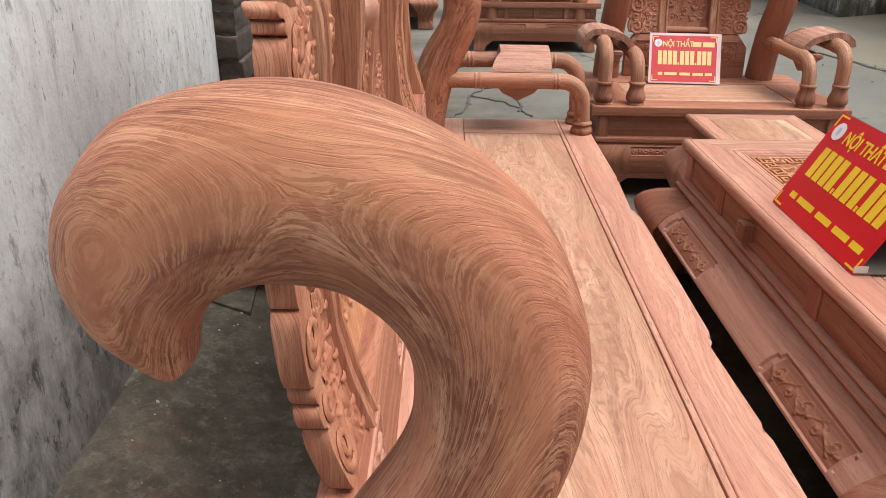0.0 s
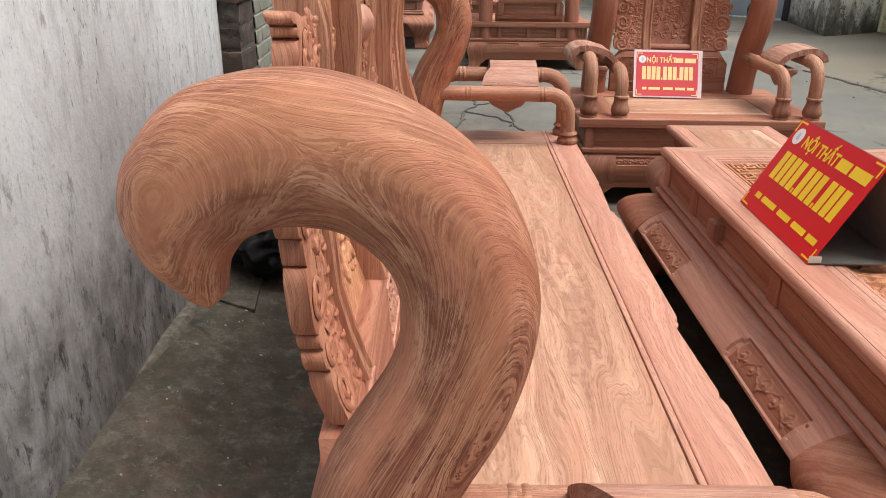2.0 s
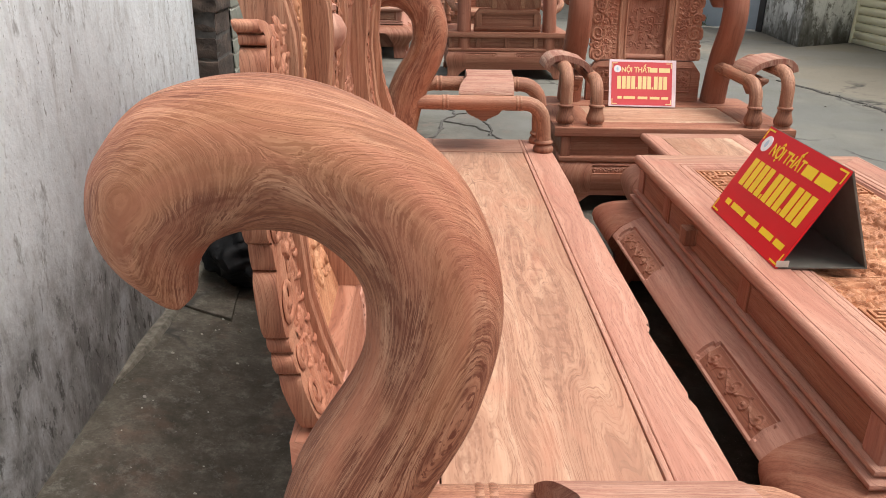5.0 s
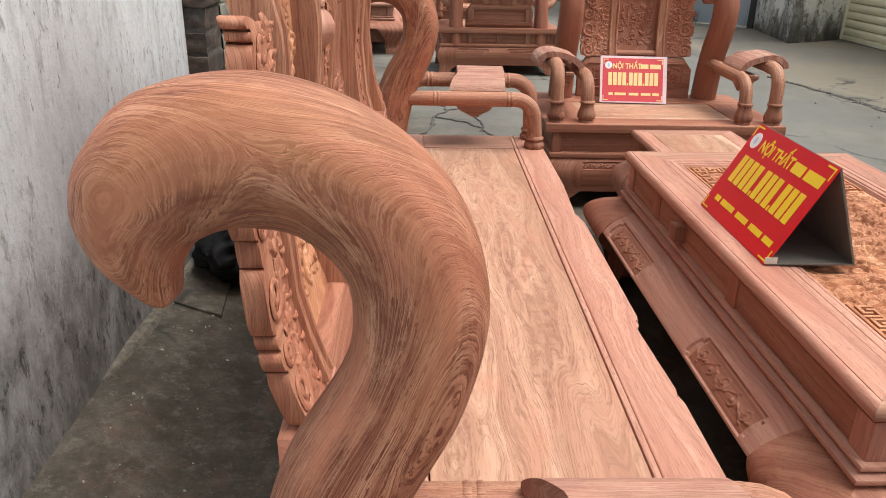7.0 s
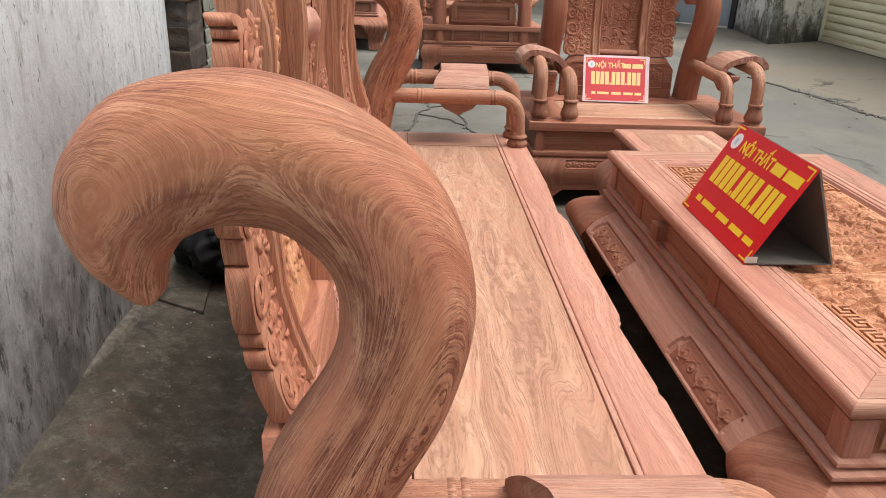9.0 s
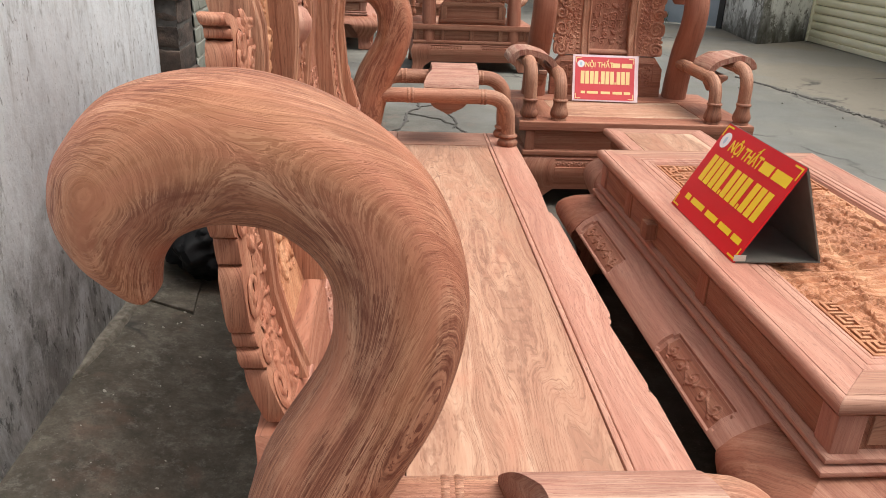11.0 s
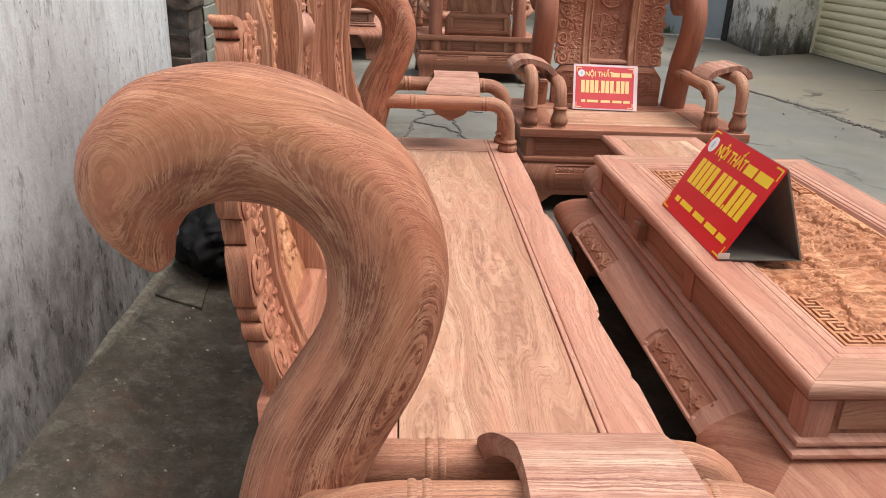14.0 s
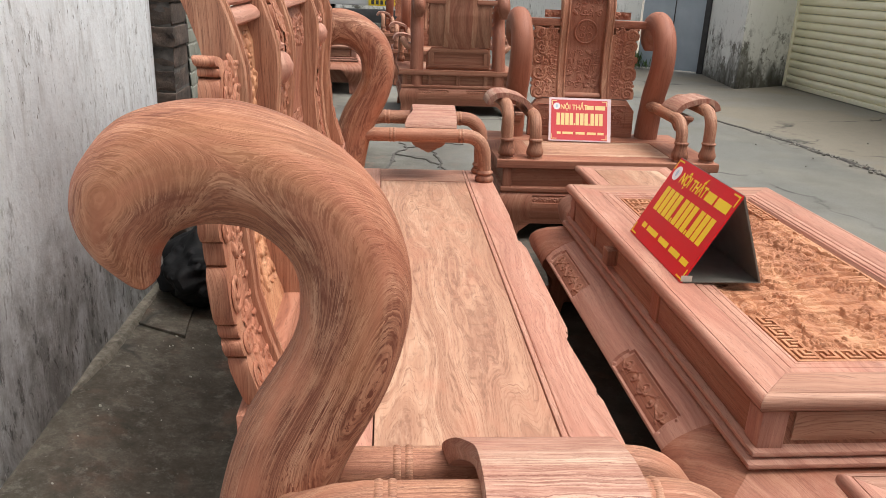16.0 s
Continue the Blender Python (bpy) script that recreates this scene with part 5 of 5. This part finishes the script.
def coffee_table(m, sx, sy, label, group="", carved=True):
    t = thing("coffee_table", m, label, "table", group)
    hx, hy, top = sx / 2, sy / 2, 0.50
    mitred_frame(t, -hx, hx, -hy, hy, 0.104, top - 0.036, top, 0.013)
    # sunk field: a stepped rim and the relief
    fx, fy = hx - 0.125, hy - 0.125
    rim = bmesh.new()
    rect_ring(rim, -fx - 0.0208, fx + 0.0208, -fy - 0.0208, fy + 0.0208, [(0.0, top - 0.012), (0.0, top - 0.004), (-0.003, top - 0.0025), (-0.016, top - 0.0025), (-0.0185, top - 0.007), (-0.021, top - 0.0035),
                                                    (-0.038, top - 0.0035), (-0.041, top - 0.009), (-0.044, top - 0.0055), (-0.050, top - 0.0055), (-0.0565, top - 0.017)])
    part("field_rim", rim, wood_y, t)
    gx, gy = fx - 0.034, fy - 0.034
    nx, ny = 280, 620
    rel = bmesh.new()
    pts = []
    rng = random.Random(77)
    dabs = []
    for _ in range(22):
        cx, cy = rng.uniform(-gx + 0.08, gx - 0.08), rng.uniform(-gy + 0.08, gy - 0.08)
        for _ in range(26):
            a = rng.uniform(0, 6.28)
            dabs += frond(cx + rng.gauss(0, 0.030), cy + rng.gauss(0, 0.022), a, rng.uniform(0.018, 0.034), rng.uniform(0.0028, 0.0045), rng.uniform(-1.6, 1.6))
    for _ in range(70):
        cx, cy = rng.uniform(-gx + 0.03, gx - 0.14), rng.uniform(-gy + 0.05, gy - 0.05)
        for piece in range(3):
            dabs += frond(cx + piece * 0.05, cy + rng.uniform(-0.003, 0.003), rng.uniform(-0.15, 0.15), rng.uniform(0.05, 0.09), rng.uniform(0.0025, 0.0045), rng.uniform(-0.3, 0.3))
    cut = dab_height(np.linspace(-gx, gx, nx + 1), np.linspace(-gy, gy, ny + 1), dabs)
    for i in range(nx + 1):
        row = []
        for j in range(ny + 1):
            x, y = -gx + 2 * gx * i / nx, -gy + 2 * gy * j / ny
            inx, iny = gx - abs(x), gy - abs(y)
            low = min(inx, iny) < 0.060 and max(inx, iny) < 0.245 or min(inx, iny) < 0.010
            z = top - 0.017 + (0.0 if low else relief_height(x, y) - 0.012 + 2.0 * float(cut[i, j]))
            row.append(rel.verts.new((x, y, z)))
        pts.append(row)
    for i in range(nx):
        for j in range(ny):
            rel.faces.new((pts[i][j], pts[i + 1][j], pts[i + 1][j + 1], pts[i][j + 1]))
    field = part("relief_panel", rel, orange_y, t, "carved landscape relief", angle=55)
    for a in (-1, 1):
        for b in (-1, 1):
            fret = bmesh.new()
            greek_key(fret, (a * gx, b * gy), -a, -b, top - 0.017)
            tagged(part("fret", fret, orange_y, field, "key-pattern fret"), kind="stuff")
    # body with sunk panels, dividers and pull knobs
    bx, by = hx - 0.020, hy - 0.020
    part("body", box(-bx + 0.014, bx - 0.014, -by + 0.014, by - 0.014, 0.33, top - 0.037), brown_y, t)
    for a in (-1, 1):
        for b in (-1, 1):
            part("corner_stile", box(min(a * bx, a * (bx - 0.055)), max(a * bx, a * (bx - 0.055)), min(b * by, b * (by - 0.055)), max(b * by, b * (by - 0.055)), 0.372, top - 0.037, bevel=0.004), wood_z, t)
    for a in (-1, 1):
        for y in (-0.165, 0.45):
            part("divider", box(min(a * bx, a * (bx - 0.03)), max(a * bx, a * (bx - 0.03)), y - 0.028, y + 0.028, 0.372, top - 0.037, bevel=0.002), ruddy_z, t)
        for y0, y1 in ((-0.718, -0.195), (-0.135, 0.419), (0.481, 0.705)):
            d = part("drawer_front", box(min(a * (bx - 0.003), a * (bx - 0.03)), max(a * (bx - 0.003), a * (bx - 0.03)), y0, y1, 0.376, top - 0.040, bevel=0.003), brown_y, t)
            if y0 < 0 < y1:
                part("pull_knob", box(min(a * (bx - 0.01), a * (bx + 0.030)), max(a * (bx - 0.01), a * (bx + 0.030)), 0.178, 0.230, 0.394, 0.444, bevel=0.004), brown_z, d)
        part("end_panel", box(-bx + 0.075, bx - 0.075, min(a * (by - 0.009), a * (by - 0.03)), max(a * (by - 0.009), a * (by - 0.03)), 0.384, top - 0.046, bevel=0.003), figured_x, t)
    waist = bmesh.new()
    rect_ring(waist, -bx, bx, -by, by, [(-0.03, 0.373), (0.004, 0.373), (0.010, 0.370), (0.0115, 0.365), (0.010, 0.360), (-0.003, 0.3575), (-0.003, 0.3545), (0.013, 0.352), (0.020, 0.3485), (0.0215, 0.343), (0.0195, 0.338), (0.004, 0.335), (0.003, 0.329), (-0.03, 0.329)])
    part("waist_moulding", waist, wood_y, t)
    bowed_base(t, -bx - 0.010, bx + 0.010, -by - 0.010, by + 0.010, 0.33, bulge=1.0, low=0.255, leg=0.17, seed=20, mats=(ruddy_x, wood_y, ruddy_z))
    # unseen box, added so that no light reaches the floor under the table
    part("underframe", box(-bx + 0.05, bx - 0.05, -by + 0.05, by - 0.05, 0.10, 0.331), brown_y, t)
    return t


table = coffee_table(pose(1.2525, 1.685, 0, 0, 0, 0.0), 0.815, 1.58, "raw rosewood coffee table with carved landscape top")


def stool(m, label, group):
    t = thing("stool", m, label, "stool", group)
    h = 0.215
    mitred_frame(t, -h, h, -h, h, 0.07, 0.425, 0.455, 0.011)
    part("top_panel", box(-h + 0.071, h - 0.071, -h + 0.071, h - 0.071, 0.425, 0.452, bevel=0.003), tan_y, t, "pale figured top panel")
    part("body", box(-h + 0.03, h - 0.03, -h + 0.03, h - 0.03, 0.33, 0.426, bevel=0.004), brown_y, t)
    bowed_base(t, -h + 0.02, h - 0.02, -h + 0.02, h - 0.02, 0.335, bulge=0.6, low=0.22, leg=0.11, seed=30, carved=False)
    return t


stool(pose(1.225, 2.76, 0), "square raw rosewood stool beyond the coffee table", "stools")
stool(pose(1.12, 0.515, 0), "square raw rosewood stool before the coffee table", "stools")


# ---- signs ----
def letters(text, size, parent, m, material, name="lettering"):
    cu = bpy.data.curves.new("type", "FONT")
    cu.body, cu.size, cu.align_x, cu.align_y, cu.extrude, cu.offset = text, size, "CENTER", "CENTER", 0.0004, size * 0.022
    tmp = new("type", cu)
    me = bpy.data.meshes.new_from_object(tmp.evaluated_get(bpy.context.evaluated_depsgraph_get()))
    bpy.data.objects.remove(tmp)
    me.materials.append(material)
    ob = new(name, me)
    ob.parent, ob.matrix_parent_inverse, ob.matrix_basis = parent, Matrix(), m
    return ob


def sign_face(board, m, w, h, ink):
    """The print on a sign: x is along the width, y up the face, z out of it; its middle at m."""
    def flat(name, boxes, mat, z=0.0006):
        bm = bmesh.new()
        for x, y, bw, bh in boxes:
            add_box(bm, (x - bw / 2) * w, (x + bw / 2) * w, (y - bh / 2) * h, (y + bh / 2) * h, 0.0, z)
        bm.transform(m)
        return part(name, bm, mat, board)
    letters("N\u1ed8I TH\u1ea4T", h * 0.155, board, m @ pose(-0.10 * w, 0.315 * h, 0.0007) @ Matrix.Diagonal((0.92, 1.1, 1, 1)), ink)
    for bar in ((0.19, 0.315, 0.13, 0.105), (0.37, 0.315, 0.18, 0.105)):
        flat("name_bar", [bar], ink)
    x, digits = -0.41, []
    for k, ch in enumerate("dddd.ddd.ddd"):
        bw = 0.072 if ch == "d" else 0.024
        digits.append((x + bw / 2, 0.02 if ch == "d" else -0.105, bw * 0.86, 0.30 if ch == "d" else 0.05))
        x += bw + 0.006
    for d in digits:
        flat("number_bar", [d], ink)
    for bar in ((-0.36, -0.33, 0.07, 0.06), (-0.20, -0.33, 0.19, 0.06), (0.02, -0.33, 0.16, 0.06), (0.22, -0.33, 0.16, 0.06), (0.385, -0.33, 0.11, 0.06)):
        flat("address_bar", [bar], ink)
    for sx in (-1, 1):
        for sy in (-1, 1):
            bm = bmesh.new()
            add_prism(bm, [(sx * 0.49 * w, sy * 0.48 * h), (sx * 0.40 * w, sy * 0.48 * h), (sx * 0.40 * w, sy * 0.462 * h), (sx * 0.478 * w, sy * 0.462 * h), (sx * 0.478 * w, sy * 0.36 * h), (sx * 0.49 * w, sy * 0.36 * h)], 2, 0.0, 0.0006)
            bm.transform(m)
            part("corner_line", bm, ink, board)
    disc = bmesh.new()
    bmesh.ops.create_cone(disc, cap_ends=True, segments=28, radius1=0.085 * h, radius2=0.085 * h, depth=0.001, matrix=pose(-0.405 * w, 0.335 * h, 0.0005))
    disc.transform(m)
    logo = part("logo_disc", disc, white_mat, board)
    drop = bmesh.new()
    bmesh.ops.create_cone(drop, cap_ends=True, segments=12, radius1=0.035 * h, radius2=0.035 * h, depth=0.001, matrix=pose(-0.405 * w, 0.335 * h, 0.001) @ Matrix.Diagonal((0.7, 1.2, 1, 1)))
    drop.transform(m)
    part("logo_mark", drop, paleblue_mat, logo)


def tent_sign():
    """A printed sheet folded into a three-sided tent that stands on the table."""
    t = thing("tent_sign", pose(1.02, 1.68, 0.502, 0, 0, -0.5), "red folded tent sign with yellow print, on the coffee table", "sign")
    L, zt, xl, xr, xa = 0.427, 0.238, -0.113, 0.107, 0.018
    th = 0.0035
    face = prism([(xl, 0.0), (xl + 0.006, 0.0), (xa + 0.002, zt - 0.004), (xa, zt)], 1, -L / 2, L / 2)
    front = part("front_face", face, red_mat, t, "glossy red printed face")
    part("back_face", prism([(xr, 0.0), (xr - 0.005, 0.0), (xa - 0.001, zt - 0.004), (xa + 0.0035, zt)], 1, -L / 2, L / 2), sign_back, t)
    part("base_sheet", box(xl + 0.006, xr - 0.005, -L / 2, L / 2, 0.0, 0.003), sign_back, t)
    slope = Vector((xa - xl, 0, zt))
    mid = Vector(((xa + xl) / 2, 0, zt / 2))
    up = slope.normalized()
    right = Vector((0, -1, 0))
    out = right.cross(up)
    m = Matrix.Translation(mid + out * 0.0003) @ Matrix((right, up, out)).transposed().to_4x4()
    sign_face(front, m, L, slope.length, yellow_mat)
    tape = box(xl + 0.0, xl + 0.03, -L / 2 - 0.0012, -L / 2 - 0.0004, 0.004, 0.02)
    part("tape", tape, chip_mat, t)
    return t


tent_sign()
board = thing("price_board", pose(1.222, 3.70, 0.414, 0, 0, -4), "red printed card in a clear sleeve leaning on the armchair seat", "sign")
up = Vector((0, 0.40, 0.92)).normalized()
face_m = Matrix.Translation((0, 0.0, 0)) @ Matrix((Vector((1, 0, 0)), up, Vector((1, 0, 0)).cross(up))).transposed().to_4x4()
cb = box(-0.170, 0.170, 0.0, 0.240, -0.003, 0.0)
cb.transform(face_m)
sleeve = part("sleeve", cb, sleeve_mat, board, "pale clear sleeve edge")
cb = box(-0.158, 0.150, 0.007, 0.228, 0.0002, 0.0012)
cb.transform(face_m)
card = part("card", cb, pale_red, board, "red printed card")
sign_face(card, face_m @ pose(-0.004, 0.1175, 0.0014), 0.308, 0.221, pale_yellow)


# ---- corner behind the bench ----
def brick_pillar():
    rng = random.Random(4)
    t = thing("brick_pillar", pose(-0.735, 2.86, 0), "sooty unplastered brick pillar at the end of the wall", "pillar", kind="structure")
    part("mortar_core", box(-0.19, 0.070, -0.108, 0.12, 0.0, 3.2), mortar_mat, t)
    z, row = 0.0, 0
    while z < 2.2:
        high = rng.uniform(0.072, 0.092)
        for x0, x1 in (((-0.19, -0.040), (-0.034, 0.082)) if row % 2 else ((-0.19, -0.098), (-0.092, 0.078))):
            bm = box(x0, x1 + rng.uniform(-0.012, 0.006), -0.118 + rng.uniform(-0.004, 0.010), 0.12, z + 0.003, z + high, bevel=0.006, seg=2)
            bmesh.ops.subdivide_edges(bm, edges=[e for e in bm.edges if e.calc_length() > 0.04], cuts=3, use_grid_fill=True)
            for v in bm.verts:
                if v.co.y < 0:
                    v.co += Vector((0.005, 0.009, 0.005)) * noise.noise(v.co * 38 + Vector((row, x0 * 9, 0)))
            part("brick", bm, brick_mat, t)
        z += high + 0.005
        row += 1
    return t


brick_pillar()
bw = thing("wall_block", pose(-0.66, 2.99, 0), "pale grey-green block wall that runs on behind the pillar", "wall", kind="structure")
part("core", box(-0.2, -0.001, 0.0, 2.2, 0, 2.6), joint_mat, bw)
for r in range(44):
    for k in range(-1, 11):
        y0, y1 = max(0.0, k * 0.2 + (0.1 if r % 2 else 0)), min(2.2, k * 0.2 + (0.1 if r % 2 else 0) + 0.194)
        if y1 - y0 > 0.03:
            part("block", box(-0.1, 0.003, y0, y1, r * 0.058 + 0.002, r * 0.058 + 0.054, bevel=0.003, seg=1), block_mat, bw)

# black plastic bag, crumpled
bag = bmesh.new()
bmesh.ops.create_icosphere(bag, subdivisions=5, radius=1.0)
for v in bag.verts:
    p = v.co.copy()
    r = 1 + 0.22 * noise.noise(p * 2.2) + 0.14 * abs(noise.noise(p * 4 + Vector((3, 1, 2)))) - 0.05 * abs(noise.noise(p * 7 + Vector((1, 4, 2))))
    v.co = Vector((p.x * 0.165 * r, p.y * 0.24 * r, max(0.0, 0.115 + p.z * 0.125 * r)))
ob = solo("plastic_bag", bag, bag_mat, "crumpled black plastic bag on the floor by the wall", "bag", angle=50)
ob.location = (-0.525, 2.48, 0.045)

# ---- across the yard ----
pier = prism([(4.80, 9.36), (5.80, 9.90), (5.80, 11.6), (5.03, 11.0)], 2, -0.01, 3.5, bevel=0.015)
solo("wall_pier", pier, mould_mat, "mouldy whitewashed wall corner across the yard", "wall", "structure")
shut = thing("roller_shutter", pose(5.75, 9.85, 0, 0, 0, 0), "cream painted steel roller shutter, closed", "shutter", kind="structure")
prof = [(0.0, 0.0), (-0.018, 0.012), (-0.026, 0.035), (-0.026, 0.060), (-0.018, 0.083), (0.0, 0.095), (0.012, 0.095), (0.012, 0.0)]
me = None
for i in range(30):
    if me is None:
        ob = part("slat", prism(prof, 1, -3.6, -0.03), shutter_mat, shut)
        me = ob.data
    else:
        ob = new("slat", me)
        ob.parent = shut
    ob.location = (0, 0, 0.06 + 0.1 * i)
part("bottom_bar", box(-0.03, 0.02, -3.6, -0.03, 0.0, 0.06, bevel=0.005), shutter_mat, shut)
part("guide", box(-0.05, 0.03, -0.03, 0.03, 0, 3.2, bevel=0.004), shutter_mat, shut)
solo("wall_shutter", box(5.80, 6.0, -2.0, 9.88, -0.01, 4.0), mould_mat, "whitewashed wall that holds the shutter", "wall", "structure")
dr = thing("steel_door", pose(5.02, 10.98, 0, 0, 0, 142), "blue-grey sheet steel door, closed", "door", kind="structure")
part("leaf", box(0.06, 1.0, -0.02, 0.02, 0.02, 2.3, bevel=0.004), door_mat, dr)
part("frame", box(-0.02, 0.06, -0.05, 0.05, 0, 2.4, bevel=0.004), steel_mat, dr)
part("mid_bar", box(0.50, 0.515, -0.026, 0.026, 0.02, 2.3), steel_mat, dr)
solo("wall_far", box(-14.0, 6.0, 19.0, 19.3, -0.01, 4.5), mould_mat, "mouldy old wall at the far end of the yard", "wall", "structure")
solo("wall_door", box(3.2, 4.2, 11.62, 19.0, -0.01, 3.2), mould_mat, "mouldy whitewashed wall beside the steel door", "wall", "structure")

# more furniture for sale, farther off
for m in (pose(0.87, 9.35, 0, 0, 0, -90), pose(0.72, 11.9, 0, 0, 0, -88)):
    far_chair = copy_thing(chair, m)
copy_thing(table, pose(-0.47, 8.85, 0))


def truck():
    t = thing("truck", pose(-0.1, 13.6, 0), "parked white truck with a dark bumper across the yard", "truck")
    part("body", box(-1.0, 1.05, 0, 4.0, 0.70, 2.6, bevel=0.04), van_mat, t)
    part("bumper", box(-0.95, 1.0, -0.06, 0.1, 0.42, 0.64, bevel=0.02), steel_mat, t)
    plate = part("number_plate", box(0.10, 0.57, -0.03, -0.012, 0.70, 0.82, bevel=0.004), yellow_mat, t, "yellow number plate")
    for k in range(5):
        part("plate_bar", box(0.15 + k * 0.078, 0.20 + k * 0.078, -0.033, -0.029, 0.725, 0.795), steel_mat, plate)
    for x in (-0.75, 0.8):
        for y in (0.9, 3.2):
            tyre = bmesh.new()
            bmesh.ops.create_cone(tyre, cap_ends=True, segments=32, radius1=0.36, radius2=0.36, depth=0.24, matrix=pose(x, y, 0.36, 0, 90, 0))
            bmesh.ops.bevel(tyre, geom=[e for e in tyre.edges if e.calc_face_angle(0) > 1.0], offset=0.04, segments=3, affect="EDGES")
            wheel = part("wheel", tyre, tyre_mat, t)
            rim = bmesh.new()
            bmesh.ops.create_cone(rim, cap_ends=True, segments=24, radius1=0.2, radius2=0.17, depth=0.25, matrix=pose(x, y, 0.36, 0, 90, 0))
            part("rim", rim, van_mat, wheel)
    return t


truck()


# weeds at the foot of the far wall
def weeds(m, seed):
    rng = random.Random(seed)
    t = thing("weeds", m, "low green weeds at the foot of the wall", "plant", kind="stuff")
    bm = bmesh.new()
    for _ in range(160):
        a, r, h = rng.uniform(0, 6.28), abs(rng.gauss(0, 0.16)), rng.uniform(0.06, 0.30)
        x, y = r * math.cos(a) * 1.6, r * math.sin(a)
        b = rng.uniform(0, 6.28)
        lean = rng.uniform(0.02, 0.10)
        w = rng.uniform(0.008, 0.022)
        dx, dy = math.cos(b), math.sin(b)
        p = [(x, y, 0), (x + dx * lean * 0.5 - dy * w, y + dy * lean * 0.5 + dx * w, h * 0.6), (x + dx * lean, y + dy * lean, h), (x + dx * lean * 0.5 + dy * w, y + dy * lean * 0.5 - dx * w, h * 0.6)]
        bm.faces.new([bm.verts.new(q) for q in p])
    part("leaves", bm, leaf_mat, t)
    return t


weeds(pose(4.1, 11.5, 0), 2)
weeds(pose(3.4, 11.5, 0), 5)

# grit and chips on the floor of the passage
rng = random.Random(9)
chips = bmesh.new()
for _ in range(80):
    x, y = rng.uniform(-0.66, -0.16), rng.uniform(0.9, 3.4)
    s_ = rng.choice((0.0014, 0.0016, 0.002, 0.003, 0.0045)) * rng.uniform(0.7, 1.2)
    bmesh.ops.create_icosphere(chips, subdivisions=1, radius=s_, matrix=pose(x, y, max(bank_height(x, y), -0.004) + s_ * 0.2, rng.uniform(0, 90), rng.uniform(0, 90), 0) @ Matrix.Diagonal((1.4, 0.9, 0.55, 1)))
solo("floor_grit", chips, chip_mat, "pale wood chips and grit scattered on the passage floor", "grit", "stuff")

# a worn joint across the yard, filled with dirt and crumbs of concrete
rng = random.Random(31)
line = spline([(3.46, 6.95), (3.55, 6.61), (3.63, 6.23), (3.70, 5.87), (3.74, 5.52), (3.80, 5.24), (3.80, 4.87), (3.86, 4.3)], 24)
dirt = bmesh.new()
rows_ = []
for k, (x, y) in enumerate(line):
    wide = 0.012 + 0.030 * max(0.0, 0.5 + noise.noise((y * 6, 2.2, 0))) * min(1.0, k / 40)
    x += 0.03 * noise.noise((y * 5, 7.1, 0))
    rows_.append([dirt.verts.new(p) for p in ((x - wide, y, -0.012), (x - wide * 0.5, y, 0.003), (x + wide * 0.4, y, 0.004), (x + wide, y, -0.012))])
for a_, b_ in zip(rows_, rows_[1:]):
    for k in range(3):
        dirt.faces.new((a_[k], a_[k + 1], b_[k + 1], b_[k]))
solo("joint_dirt", dirt, mortar_mat, "dark dirt in a worn joint of the yard", "dirt", "stuff")
for name_, way_, wide_ in (("ground_crack", [(0.10, 4.55), (0.22, 4.83), (0.25, 5.15), (0.35, 5.35), (0.31, 5.60), (0.45, 5.84)], 0.020), ("ground_crack", [(0.25, 5.15), (0.42, 5.02), (0.55, 4.85), (0.62, 4.62)], 0.013),
                          ("ground_crack", [(0.62, 5.55), (0.55, 5.22), (0.58, 4.95), (0.55, 4.75)], 0.017), ("ground_crack", [(0.35, 5.35), (0.50, 5.45), (0.62, 5.55), (0.80, 5.50)], 0.014)):
    crack = bmesh.new()
    rows_ = []
    for x, y in spline(way_, 14):
        w_ = wide_ * (0.55 + 0.9 * abs(noise.noise((x * 9, y * 9, 1.0))))
        x, y = x + 0.03 * noise.noise((x * 14, y * 14, 4.0)), y + 0.03 * noise.noise((x * 14, y * 14, 8.0))
        rows_.append([crack.verts.new(p) for p in ((x - w_, y - w_ * 0.6, -0.012), (x - w_ * 0.4, y, 0.0025), (x + w_ * 0.4, y, 0.0025), (x + w_, y + w_ * 0.6, -0.012))])
    for a_, b_ in zip(rows_, rows_[1:]):
        for k in range(3):
            crack.faces.new((a_[k], a_[k + 1], b_[k + 1], b_[k]))
    solo(name_, crack, mortar_mat, "dark damp crack in the concrete yard", "crack", "stuff")
crumbs = bmesh.new()
for _ in range(120):
    f = rng.random() ** 0.6
    x, y = line[int(f * (len(line) - 1))]
    r = rng.uniform(0.006, 0.022) * (0.4 + 0.6 * f)
    if rng.random() < 0.12:
        x, y, r = rng.uniform(2.6, 4.8), rng.uniform(4.4, 6.6), rng.uniform(0.005, 0.011)
    made = bmesh.ops.create_icosphere(crumbs, subdivisions=1, radius=r)["verts"]
    ox, oy = x + rng.gauss(0, 0.03), y + rng.gauss(0, 0.03)
    for v in made:
        v.co = Vector((ox + v.co.x * rng.uniform(0.7, 1.4), oy + v.co.y * rng.uniform(0.7, 1.4), max(-0.006, v.co.z * 0.8)))
solo("concrete_crumbs", crumbs, concrete_crumb, "crumbs of broken concrete scattered on the yard", "rubble", "stuff")
